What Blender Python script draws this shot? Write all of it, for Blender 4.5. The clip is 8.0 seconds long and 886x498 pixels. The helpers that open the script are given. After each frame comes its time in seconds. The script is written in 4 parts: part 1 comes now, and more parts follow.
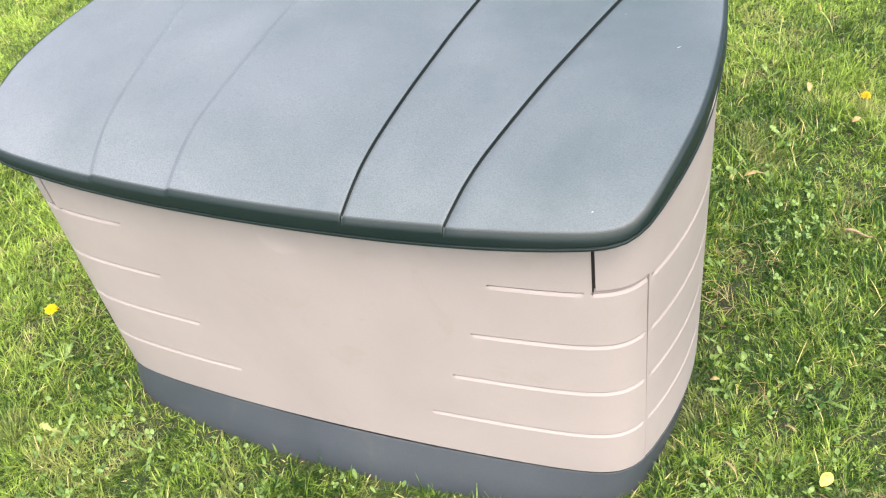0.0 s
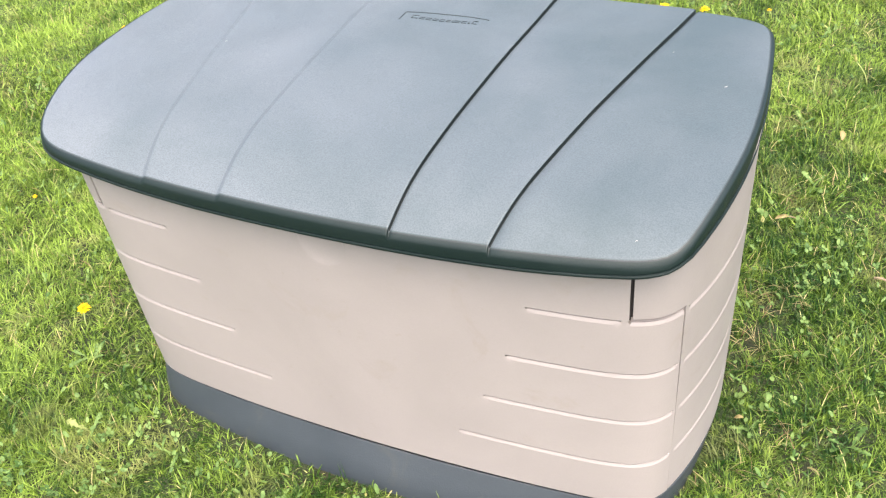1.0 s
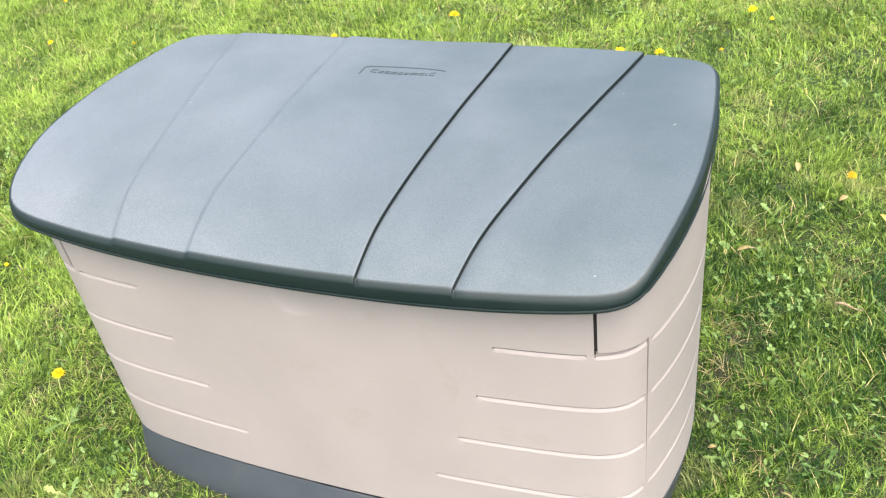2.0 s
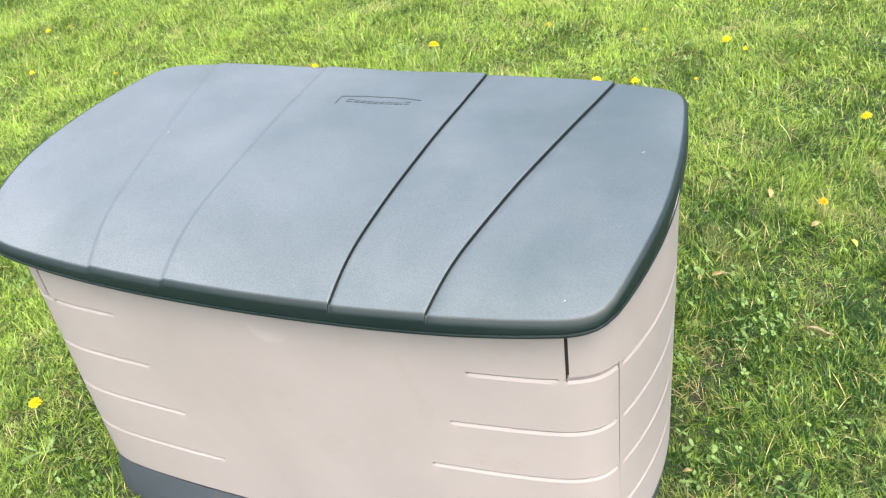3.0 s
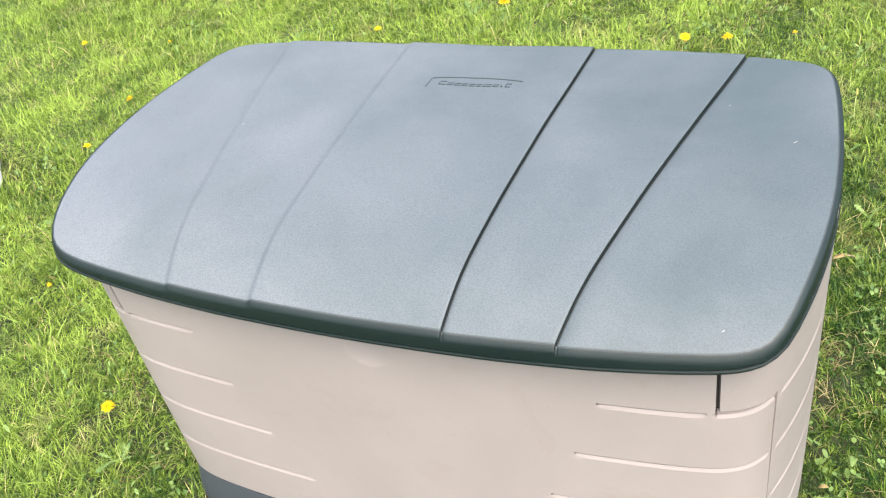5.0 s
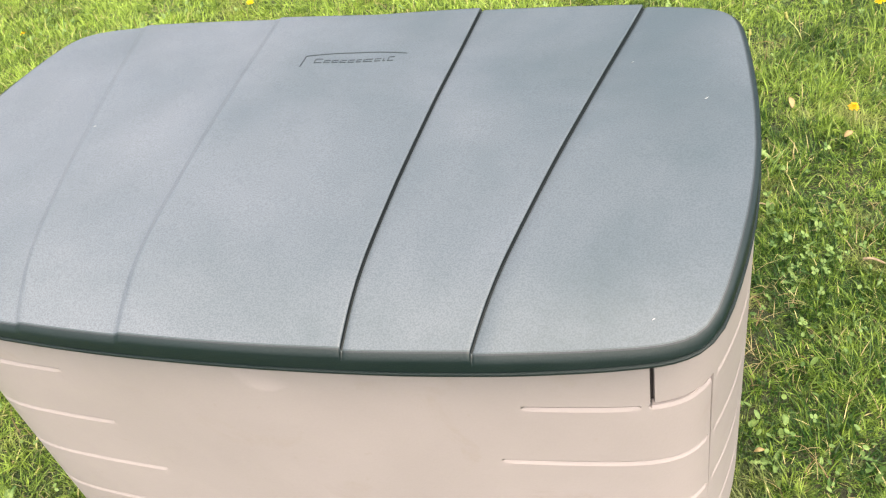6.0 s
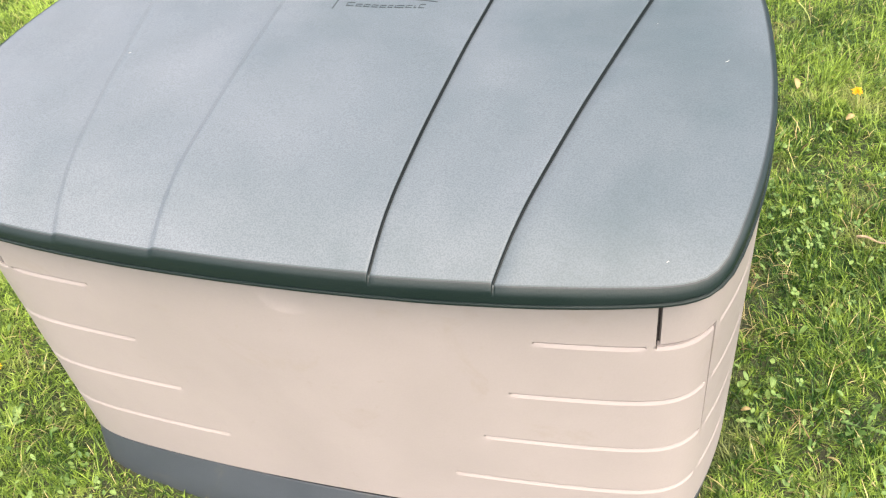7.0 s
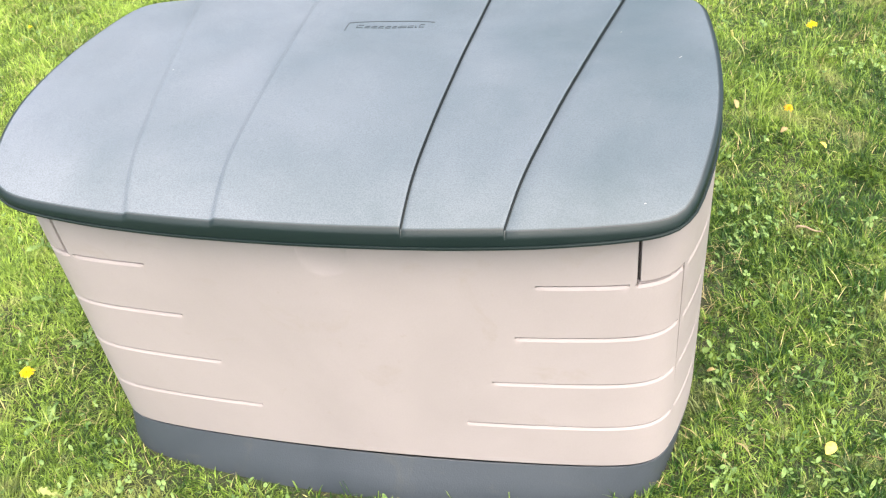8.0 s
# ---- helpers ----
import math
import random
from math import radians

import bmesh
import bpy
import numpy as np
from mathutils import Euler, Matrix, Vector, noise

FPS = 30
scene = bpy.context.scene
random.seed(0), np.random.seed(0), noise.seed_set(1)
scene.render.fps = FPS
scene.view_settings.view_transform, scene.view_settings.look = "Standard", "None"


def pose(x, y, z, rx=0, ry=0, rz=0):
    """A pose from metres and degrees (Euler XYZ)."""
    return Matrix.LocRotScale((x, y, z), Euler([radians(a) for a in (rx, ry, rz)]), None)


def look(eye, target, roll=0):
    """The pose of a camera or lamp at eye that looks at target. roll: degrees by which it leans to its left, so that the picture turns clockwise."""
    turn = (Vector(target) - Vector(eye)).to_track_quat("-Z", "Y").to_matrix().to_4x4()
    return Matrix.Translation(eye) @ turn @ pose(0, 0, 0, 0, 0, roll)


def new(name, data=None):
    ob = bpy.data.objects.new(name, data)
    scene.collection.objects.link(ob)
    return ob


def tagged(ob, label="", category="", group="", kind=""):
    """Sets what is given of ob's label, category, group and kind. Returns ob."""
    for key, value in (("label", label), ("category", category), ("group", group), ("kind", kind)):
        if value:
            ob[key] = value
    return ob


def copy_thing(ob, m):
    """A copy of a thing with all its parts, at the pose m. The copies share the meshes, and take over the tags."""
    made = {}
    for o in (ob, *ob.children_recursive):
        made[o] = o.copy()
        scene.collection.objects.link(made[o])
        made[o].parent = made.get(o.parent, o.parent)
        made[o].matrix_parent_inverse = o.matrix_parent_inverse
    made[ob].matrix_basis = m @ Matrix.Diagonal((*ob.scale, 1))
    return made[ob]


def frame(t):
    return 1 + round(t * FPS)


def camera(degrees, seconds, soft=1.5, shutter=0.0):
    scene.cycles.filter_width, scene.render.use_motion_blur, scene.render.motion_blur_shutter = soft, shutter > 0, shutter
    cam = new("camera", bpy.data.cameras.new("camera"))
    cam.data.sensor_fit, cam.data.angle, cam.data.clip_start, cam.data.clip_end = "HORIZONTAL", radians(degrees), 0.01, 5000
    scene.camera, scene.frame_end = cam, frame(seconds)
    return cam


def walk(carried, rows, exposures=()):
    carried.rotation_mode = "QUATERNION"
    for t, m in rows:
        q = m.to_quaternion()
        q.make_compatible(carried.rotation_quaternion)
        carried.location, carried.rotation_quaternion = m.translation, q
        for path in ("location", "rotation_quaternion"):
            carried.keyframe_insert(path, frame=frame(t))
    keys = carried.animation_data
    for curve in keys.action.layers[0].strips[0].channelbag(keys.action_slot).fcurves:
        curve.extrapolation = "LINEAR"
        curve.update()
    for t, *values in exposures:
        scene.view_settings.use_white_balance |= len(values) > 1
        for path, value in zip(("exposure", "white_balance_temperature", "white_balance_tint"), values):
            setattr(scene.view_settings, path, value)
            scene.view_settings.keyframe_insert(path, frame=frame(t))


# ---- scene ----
cam = camera(52.29, 8.0, soft=1.2)
# seconds, eye x y z in metres, yaw, pitch, roll in degrees
ROWS = [
    (0.0, 0.7150, -1.1434, 1.4723, 27.66, -42.42, -10.67),
    (0.3, 0.7083, -1.1630, 1.4659, 27.79, -42.23, -9.28),
    (0.5, 0.6989, -1.1696, 1.4677, 27.97, -42.00, -8.15),
    (0.8, 0.6897, -1.1788, 1.4763, 28.51, -41.18, -7.66),
    (1.0, 0.6853, -1.1872, 1.4843, 28.25, -40.47, -7.53),
    (1.3, 0.6972, -1.1862, 1.4798, 27.84, -39.52, -8.44),
    (1.5, 0.7111, -1.1919, 1.4846, 26.40, -39.04, -8.21),
    (1.8, 0.7144, -1.1981, 1.4845, 26.51, -37.95, -8.88),
    (2.0, 0.7163, -1.2063, 1.4966, 25.93, -37.55, -8.90),
    (2.2, 0.7274, -1.2043, 1.4963, 24.99, -37.22, -8.92),
    (3.5, 0.7416, -1.2199, 1.5054, 24.21, -35.60, -8.04),
    (4.0, 0.7434, -1.2134, 1.5014, 24.25, -35.91, -7.32),
    (4.2, 0.7390, -1.2023, 1.4953, 24.96, -36.18, -7.60),
    (4.5, 0.6875, -1.1689, 1.4883, 27.00, -36.91, -8.84),
    (4.7, 0.6337, -1.1363, 1.4937, 28.99, -37.32, -10.87),
    (5.8, 0.5290, -0.9160, 1.4293, 23.96, -41.60, -14.58),
    (6.0, 0.5374, -0.9370, 1.4249, 21.97, -42.13, -13.27),
    (6.2, 0.5374, -0.9646, 1.4374, 20.87, -42.55, -12.22),
    (6.5, 0.5249, -0.9883, 1.4398, 20.22, -43.02, -10.38),
    (6.8, 0.5160, -1.0138, 1.4407, 20.96, -43.59, -9.57),
    (7.0, 0.5075, -1.0153, 1.4362, 21.13, -44.06, -9.01),
    (7.2, 0.5212, -1.0233, 1.4300, 21.45, -43.92, -9.26),
    (7.5, 0.5201, -1.1039, 1.4567, 20.35, -43.06, -9.59),
    (7.8, 0.5051, -1.2344, 1.4788, 18.15, -41.40, -9.59),
    (8.0, 0.4861, -1.3010, 1.4871, 16.24, -40.13, -7.83),
]
EXPOSURES = [(0.0, 1.87, 6600, 11), (2.0, 1.87, 6450, 9), (4.5, 1.85, 6350, 8), (5.8, 1.78, 6970, 12), (6.5, 1.85, 6970, 12), (7.0, 1.90, 6920, 12), (7.5, 1.92, 6650, 11), (8.0, 2.0, 6550, 11)]
walk(cam, [(t, pose(x, y, z, 90 + pitch, 0, yaw) @ pose(0, 0, 0, 0, 0, roll)) for t, x, y, z, yaw, pitch, roll in ROWS], EXPOSURES)

# ---------------------------------------------------------------- light
SUN_UP, SUN_TURN = 64.0, 148.0          # degrees above the horizon; clockwise from +y
world = bpy.data.worlds.new("world")
scene.world = world
world.use_nodes = True
wn = world.node_tree.nodes
sky = wn.new("ShaderNodeTexSky")
sky.sky_type = "NISHITA"
sky.sun_disc = False
sky.sun_elevation, sky.sun_rotation = radians(SUN_UP), radians(SUN_TURN)
sky.air_density, sky.dust_density, sky.ozone_density = 1.0, 7.0, 0.6
wn["Background"].inputs["Strength"].default_value = 0.15
world.node_tree.links.new(sky.outputs["Color"], wn["Background"].inputs["Color"])
sun = new("sun", bpy.data.lights.new("sun", "SUN"))
sun.data.energy, sun.data.angle, sun.data.color = 1.5, radians(115), (1.0, 0.97, 0.93)
sd = Vector((math.sin(radians(SUN_TURN)) * math.cos(radians(SUN_UP)), math.cos(radians(SUN_TURN)) * math.cos(radians(SUN_UP)), math.sin(radians(SUN_UP))))
sun.matrix_world = look(sd * 30, (0, 0, 0))


# ---------------------------------------------------------------- materials
def mix_rgb(nt, fac, a, b):
    m = nt.nodes.new("ShaderNodeMix")
    m.data_type = "RGBA"
    for sock, v in ((m.inputs[0], fac), (m.inputs[6], a), (m.inputs[7], b)):
        if isinstance(v, bpy.types.NodeSocket):
            nt.links.new(v, sock)
        else:
            sock.default_value = v if not isinstance(v, tuple) else (*v, 1.0)
    return m.outputs[2]


def ramp(nt, value, lo, hi, a=0.0, b=1.0):
    m = nt.nodes.new("ShaderNodeMapRange")
    nt.links.new(value, m.inputs[0])
    for n, v in enumerate((lo, hi, a, b)):
        m.inputs[n + 1].default_value = v
    return m.outputs[0]


def noise_tex(nt, scale, detail=3.0, rough=0.55, distort=0.0):
    g = nt.nodes.new("ShaderNodeNewGeometry")
    n = nt.nodes.new("ShaderNodeTexNoise")
    nt.links.new(g.outputs["Position"], n.inputs["Vector"])
    n.inputs["Scale"].default_value, n.inputs["Detail"].default_value = scale, detail
    n.inputs["Roughness"].default_value, n.inputs["Distortion"].default_value = rough, distort
    return n.outputs["Fac"]


def bumped(nt, bsdf, height, strength, distance, prior=None):
    b = nt.nodes.new("ShaderNodeBump")
    b.inputs["Strength"].default_value, b.inputs["Distance"].default_value = strength, distance
    nt.links.new(height, b.inputs["Height"])
    if prior:
        nt.links.new(prior, b.inputs["Normal"])
    nt.links.new(b.outputs["Normal"], bsdf.inputs["Normal"])
    return b.outputs["Normal"]


def material(name, rough=0.5):
    m = bpy.data.materials.new(name)
    m.use_nodes = True
    b = m.node_tree.nodes["Principled BSDF"]
    b.inputs["Roughness"].default_value = rough
    return m, m.node_tree, b


def plastic(name, base, worn, rough, grain, stipple, blotch=4.0, dirt=None, spec=0.5, fleck=0.22, relief=0.0012, lo=0.3, hi=0.7, painted_sheen=0.0):
    """Weathered moulded plastic: large chalky patches, fine moulded stipple, a little dirt."""
    m, nt, b = material(name, rough)
    wear_and_sheen = ramp(nt, noise_tex(nt, blotch, 4, 0.6, 0.4), 0.35, 0.68)
    if painted_sheen:      # sky sheen painted into the colour, paler towards -x
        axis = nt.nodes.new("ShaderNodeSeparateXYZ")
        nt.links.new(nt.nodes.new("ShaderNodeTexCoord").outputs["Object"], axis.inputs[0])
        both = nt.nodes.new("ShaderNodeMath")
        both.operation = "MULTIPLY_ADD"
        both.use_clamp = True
        nt.links.new(wear_and_sheen, both.inputs[0])
        both.inputs[1].default_value = 1.0 - painted_sheen
        nt.links.new(ramp(nt, axis.outputs["X"], -0.45, 0.45, painted_sheen, 0.0), both.inputs[2])
        wear_and_sheen = both.outputs[0]
    col = mix_rgb(nt, wear_and_sheen, base, worn)
    if dirt:
        col = mix_rgb(nt, ramp(nt, noise_tex(nt, 9.0, 6, 0.7, 0.8), 0.58, 0.76, 0.0, 0.42), col, dirt)
        col = mix_rgb(nt, ramp(nt, noise_tex(nt, 70.0, 2, 0.5), 0.70, 0.80, 0.0, 0.22), col, dirt)
    col = mix_rgb(nt, ramp(nt, noise_tex(nt, grain, 2, 0.6), lo, hi, 0.0, fleck), col, tuple(0.55 * c for c in base))
    nt.links.new(col, b.inputs["Base Color"])
    nt.links.new(ramp(nt, noise_tex(nt, blotch * 1.7, 4, 0.6), 0.3, 0.7, rough - 0.06, rough + 0.09), b.inputs["Roughness"])
    b.inputs["Specular IOR Level"].default_value = spec
    n = bumped(nt, b, noise_tex(nt, grain, 2, 0.5), stipple, relief)
    bumped(nt, b, noise_tex(nt, 5.0, 1, 0.4), 0.13, 0.006, n)
    return m


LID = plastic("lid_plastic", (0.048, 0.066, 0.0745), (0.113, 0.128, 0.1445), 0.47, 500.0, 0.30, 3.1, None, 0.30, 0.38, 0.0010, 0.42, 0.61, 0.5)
# two tones stepping from the pale top down to the dark rim
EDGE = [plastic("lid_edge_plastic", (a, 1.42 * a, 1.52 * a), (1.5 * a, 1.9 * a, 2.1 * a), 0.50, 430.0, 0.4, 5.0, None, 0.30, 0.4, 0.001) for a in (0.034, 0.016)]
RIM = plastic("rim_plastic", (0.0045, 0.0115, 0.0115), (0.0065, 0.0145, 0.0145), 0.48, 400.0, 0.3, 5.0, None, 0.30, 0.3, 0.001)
BASE = plastic("base_plastic", (0.030, 0.038, 0.047), (0.040, 0.049, 0.059), 0.5, 300.0, 0.3, 4.0, (0.075, 0.075, 0.06))
BODY = plastic("body_plastic", (0.240, 0.217, 0.210), (0.272, 0.245, 0.237), 0.48, 260.0, 0.16, 2.6, (0.208, 0.178, 0.150), 0.45, 0.06)
DARK = plastic("dark_gap", (0.014, 0.011, 0.010), (0.02, 0.015, 0.013), 0.7, 200.0, 0.2)
CANVAS = plastic("canvas", (0.045, 0.047, 0.055), (0.065, 0.068, 0.078), 0.85, 500.0, 0.5)
RUBBER = plastic("rubber", (0.46, 0.44, 0.40), (0.54, 0.52, 0.48), 0.6, 200.0, 0.2)
STEP_SHADE = plastic("step_shade_plastic", (0.005, 0.009, 0.010), (0.008, 0.012, 0.013), 0.6, 300.0, 0.3, 4.0, None, 0.2)
# the lid's plastic darkened, painting the shade of the emblem's relief
EMBLEM_SHADE = plastic("emblem_shade", (0.012, 0.021, 0.023), (0.017, 0.027, 0.029), 0.5, 300.0, 0.2)


def leafy(name, dark, light, dry, dry_share=0.06, patch=3.0, rough=0.45, through_share=0.45, shade_and_thatch=0.0):
    """Thin leaf: colour by blade and by patch of lawn, part of the light goes through."""
    m, nt, b = material(name, rough)
    g = nt.nodes.new("ShaderNodeNewGeometry")
    rnd = g.outputs["Random Per Island"]
    info = nt.nodes.new("ShaderNodeObjectInfo")
    add = nt.nodes.new("ShaderNodeMath")
    add.operation = "ADD"
    nt.links.new(rnd, add.inputs[0])
    nt.links.new(info.outputs["Random"], add.inputs[1])
    fr = nt.nodes.new("ShaderNodeMath")
    fr.operation = "FRACT"
    nt.links.new(add.outputs[0], fr.inputs[0])
    mean = nt.nodes.new("ShaderNodeMath")
    mean.operation = "MULTIPLY_ADD"
    nt.links.new(ramp(nt, noise_tex(nt, patch, 4, 0.6), 0.3, 0.7), mean.inputs[0])
    mean.inputs[1].default_value = 0.62
    nt.links.new(ramp(nt, fr.outputs[0], 0.0, 1.0, -0.13, 0.43), mean.inputs[2])
    clump = nt.nodes.new("ShaderNodeMath")
    clump.operation = "ADD"
    clump.use_clamp = True
    nt.links.new(mean.outputs[0], clump.inputs[0])
    nt.links.new(ramp(nt, noise_tex(nt, patch * 13.0, 3, 0.6), 0.3, 0.7, -0.42, 0.34), clump.inputs[1])
    share = clump.outputs[0]
    if shade_and_thatch:      # soft lawn shade painted in: darker to the right front, paler left back
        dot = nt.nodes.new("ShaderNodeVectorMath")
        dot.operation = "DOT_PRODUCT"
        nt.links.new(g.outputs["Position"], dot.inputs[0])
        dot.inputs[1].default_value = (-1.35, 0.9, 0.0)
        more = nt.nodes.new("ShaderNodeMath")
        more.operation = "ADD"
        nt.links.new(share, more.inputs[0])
        nt.links.new(ramp(nt, dot.outputs["Value"], -0.9, 1.6, -0.76 * shade_and_thatch, 0.34 * shade_and_thatch), more.inputs[1])
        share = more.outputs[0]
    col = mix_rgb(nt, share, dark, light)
    if shade_and_thatch:      # patches of pale thatch
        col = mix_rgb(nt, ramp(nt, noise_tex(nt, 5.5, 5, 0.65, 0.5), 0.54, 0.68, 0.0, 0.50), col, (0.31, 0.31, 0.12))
    col = mix_rgb(nt, ramp(nt, fr.outputs[0], 1.0 - dry_share - 0.01, 1.0 - dry_share), col, dry)
    nt.links.new(col, b.inputs["Base Color"])
    b.inputs["Specular IOR Level"].default_value = 0.22
    t = nt.nodes.new("ShaderNodeBsdfTranslucent")
    nt.links.new(col, t.inputs["Color"])
    mix = nt.nodes.new("ShaderNodeMixShader")
    mix.inputs[0].default_value = through_share
    nt.links.new(b.outputs[0], mix.inputs[1])
    nt.links.new(t.outputs[0], mix.inputs[2])
    nt.links.new(mix.outputs[0], nt.nodes["Material Output"].inputs["Surface"])
    return m


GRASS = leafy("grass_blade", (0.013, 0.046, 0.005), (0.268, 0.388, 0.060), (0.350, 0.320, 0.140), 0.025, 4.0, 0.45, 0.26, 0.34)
WEED = leafy("weed_leaf", (0.050, 0.104, 0.024), (0.190, 0.280, 0.082), (0.248, 0.236, 0.083), 0.0, 6.0, 0.5, 0.22)
STRAW = leafy("dry_straw", (0.182, 0.157, 0.070), (0.306, 0.268, 0.124), (0.140, 0.096, 0.045), 0.3, 9.0, 0.6, 0.2)
PETAL = leafy("petal", (0.677, 0.446, 0.007), (0.760, 0.562, 0.012), (0.743, 0.454, 0.008), 0.05, 30.0, 0.55, 0.3)
PETAL_OLD = leafy("old_petal", (0.661, 0.314, 0.008), (0.702, 0.396, 0.017), (0.496, 0.248, 0.017), 0.1, 30.0, 0.6, 0.3)
BUD = leafy("wilted_bud", (0.224, 0.236, 0.065), (0.401, 0.389, 0.130), (0.283, 0.212, 0.083), 0.1, 60.0, 0.7, 0.15)
STEM = leafy("stem", (0.236, 0.295, 0.094), (0.378, 0.425, 0.165), (0.248, 0.165, 0.083), 0.05, 40.0, 0.5, 0.2)
DEAD = leafy("dead_leaf", (0.206, 0.157, 0.066), (0.314, 0.251, 0.119), (0.289, 0.165, 0.083), 0.05, 40.0, 0.6, 0.2)
YELLOW = leafy("yellow_leaf", (0.512, 0.413, 0.083), (0.595, 0.496, 0.132), (0.413, 0.289, 0.083), 0.05, 60.0, 0.5, 0.3)


def soil_material():
    """Dark thatch and soil under the blades; plain turf far off."""
    m, nt, b = material("soil", 0.95)
    col = mix_rgb(nt, ramp(nt, noise_tex(nt, 22.0, 6, 0.7), 0.35, 0.65), (0.012, 0.014, 0.004), (0.046, 0.040, 0.016))
    col = mix_rgb(nt, ramp(nt, noise_tex(nt, 3.0, 5, 0.65), 0.34, 0.60, 0.0, 0.85), col, (0.016, 0.038, 0.005))
    g = nt.nodes.new("ShaderNodeNewGeometry")
    size = nt.nodes.new("ShaderNodeVectorMath")
    size.operation = "LENGTH"
    nt.links.new(g.outputs["Position"], size.inputs[0])
    turf = mix_rgb(nt, ramp(nt, noise_tex(nt, 1.3, 6, 0.7), 0.3, 0.7), (0.034, 0.063, 0.011), (0.074, 0.108, 0.021))
    col = mix_rgb(nt, ramp(nt, size.outputs["Value"], 1.5, 3.4), col, turf)
    nt.links.new(col, b.inputs["Base Color"])
    bumped(nt, b, noise_tex(nt, 60.0, 5, 0.7), 0.9, 0.02)
    return m


SOIL = soil_material()


def twig_material():
    m, nt, b = material("bark", 0.8)
    col = mix_rgb(nt, ramp(nt, noise_tex(nt, 160.0, 4, 0.7), 0.35, 0.65), (0.13, 0.10, 0.06), (0.25, 0.195, 0.115))
    nt.links.new(col, b.inputs["Base Color"])
    bumped(nt, b, noise_tex(nt, 300.0, 3, 0.6), 0.5, 0.002)
    return m


BARK = twig_material()


# ---------------------------------------------------------------- helpers
def mesh_of(name, verts, faces, mat, smooth=True):
    me = bpy.data.meshes.new(name)
    me.from_pydata([tuple(v) for v in verts], [], faces)
    me.materials.append(mat)
    if smooth:
        me.polygons.foreach_set("use_smooth", [True] * len(me.polygons))
    me.update()
    return me


def part(name, me, parent, label="", m=None):
    ob = new(name, me)
    ob.parent = parent
    if m is not None:
        ob.matrix_basis = m
    if label:
        ob["label"] = label
    return ob


def sharp(me, degrees=35.0):
    me.set_sharp_from_angle(angle=radians(degrees))
    return me


def tube(points, radii, sides=6):
    verts, faces = [], []
    for k, (p, r) in enumerate(zip(points, radii)):
        p = Vector(p)
        d = (Vector(points[min(k + 1, len(points) - 1)]) - Vector(points[max(k - 1, 0)])).normalized()
        side = d.cross(Vector((0.3, 1, 0.2))).normalized()
        up = d.cross(side)
        for a in range(sides):
            t = 2 * math.pi * a / sides
            verts.append(p + r * (math.cos(t) * side + math.sin(t) * up))
    for k in range(len(points) - 1):
        for a in range(sides):
            b = (a + 1) % sides
            faces.append((k * sides + a, k * sides + b, (k + 1) * sides + b, (k + 1) * sides + a))
    faces += [tuple(range(sides - 1, -1, -1)), tuple(range((len(points) - 1) * sides, len(points) * sides))]
    return verts, faces


# ---------------------------------------------------------------- ground
def ground_z(x, y):
    """Gentle unevenness of the lawn, in metres; level under the box."""
    x, y = np.asarray(x, float), np.asarray(y, float)
    wave = 0.010 * np.sin(2.1 * x + 0.7) * np.cos(1.7 * y - 0.4) + 0.007 * np.sin(5.3 * x - 2.0 * y) + 0.005 * np.cos(7.9 * y + 3.1 * x + 1.0)
    far = np.clip((np.maximum(np.abs(x) / 0.62, np.abs(y) / 0.36) - 1.0) / 0.6, 0, 1)
    dip = -0.012 * np.exp(-((x / 0.42) ** 4 + ((y + 0.40) / 0.11) ** 4))
    return wave * far + dip


def build_ground():
    near = np.linspace(-4.5, 4.5, 151)
    out = np.array([6, 9, 14, 25, 50, 110, 260, 600.0])
    axis = np.concatenate([-out[::-1], near, out])
    gx, gy = np.meshgrid(axis, axis, indexing="ij")
    fade = (np.maximum(np.abs(gx), np.abs(gy)) < 4.6)
    z = np.where(fade, ground_z(gx, gy), 0.0) - 0.002
    n = len(axis)
    verts = np.stack([gx, gy, z], -1).reshape(-1, 3)
    faces = [(i * n + j, (i + 1) * n + j, (i + 1) * n + j + 1, i * n + j + 1) for i in range(n - 1) for j in range(n - 1)]
    tagged(new("ground", mesh_of("ground", verts, faces, SOIL)), "damp soil of a garden lawn with patches of moss", "ground", kind="structure")


build_ground()


# ---------------------------------------------------------------- deck box
def solve_outline(angle, X, Y, n):
    """The rounded, bowed outline met at an angle: |x|/X(y) and |y|/Y(x) to the power n add up to one."""
    c, s = math.cos(angle), math.sin(angle)
    lo, hi = 0.05, 1.2
    for _ in range(48):
        r = 0.5 * (lo + hi)
        x, y = abs(r * c), abs(r * s)
        if (x / max(X(y), 1e-3)) ** n + (y / max(Y(x), 1e-3)) ** n > 1:
            hi = r
        else:
            lo = r
    return r * c, r * s


def body_x(y):
    return 0.601 - 0.87 * y * y


def body_y(x):
    return 0.310 - 0.10 * x * x


BODY_ROUND = 16


def body_path(grow=0.0, count=720):
    """Closed outline of the walls as points by arc length from the middle of the front, towards +x."""
    pts = np.array([solve_outline(-math.pi / 2 + 2 * math.pi * k / count, lambda y: body_x(y) + grow, lambda x: body_y(x) + grow, BODY_ROUND) for k in range(count + 1)])
    s = np.concatenate([[0], np.cumsum(np.linalg.norm(np.diff(pts, axis=0), axis=1))])
    return s, pts


PATH_S, PATH_P = body_path()
ROUND = PATH_S[-1]


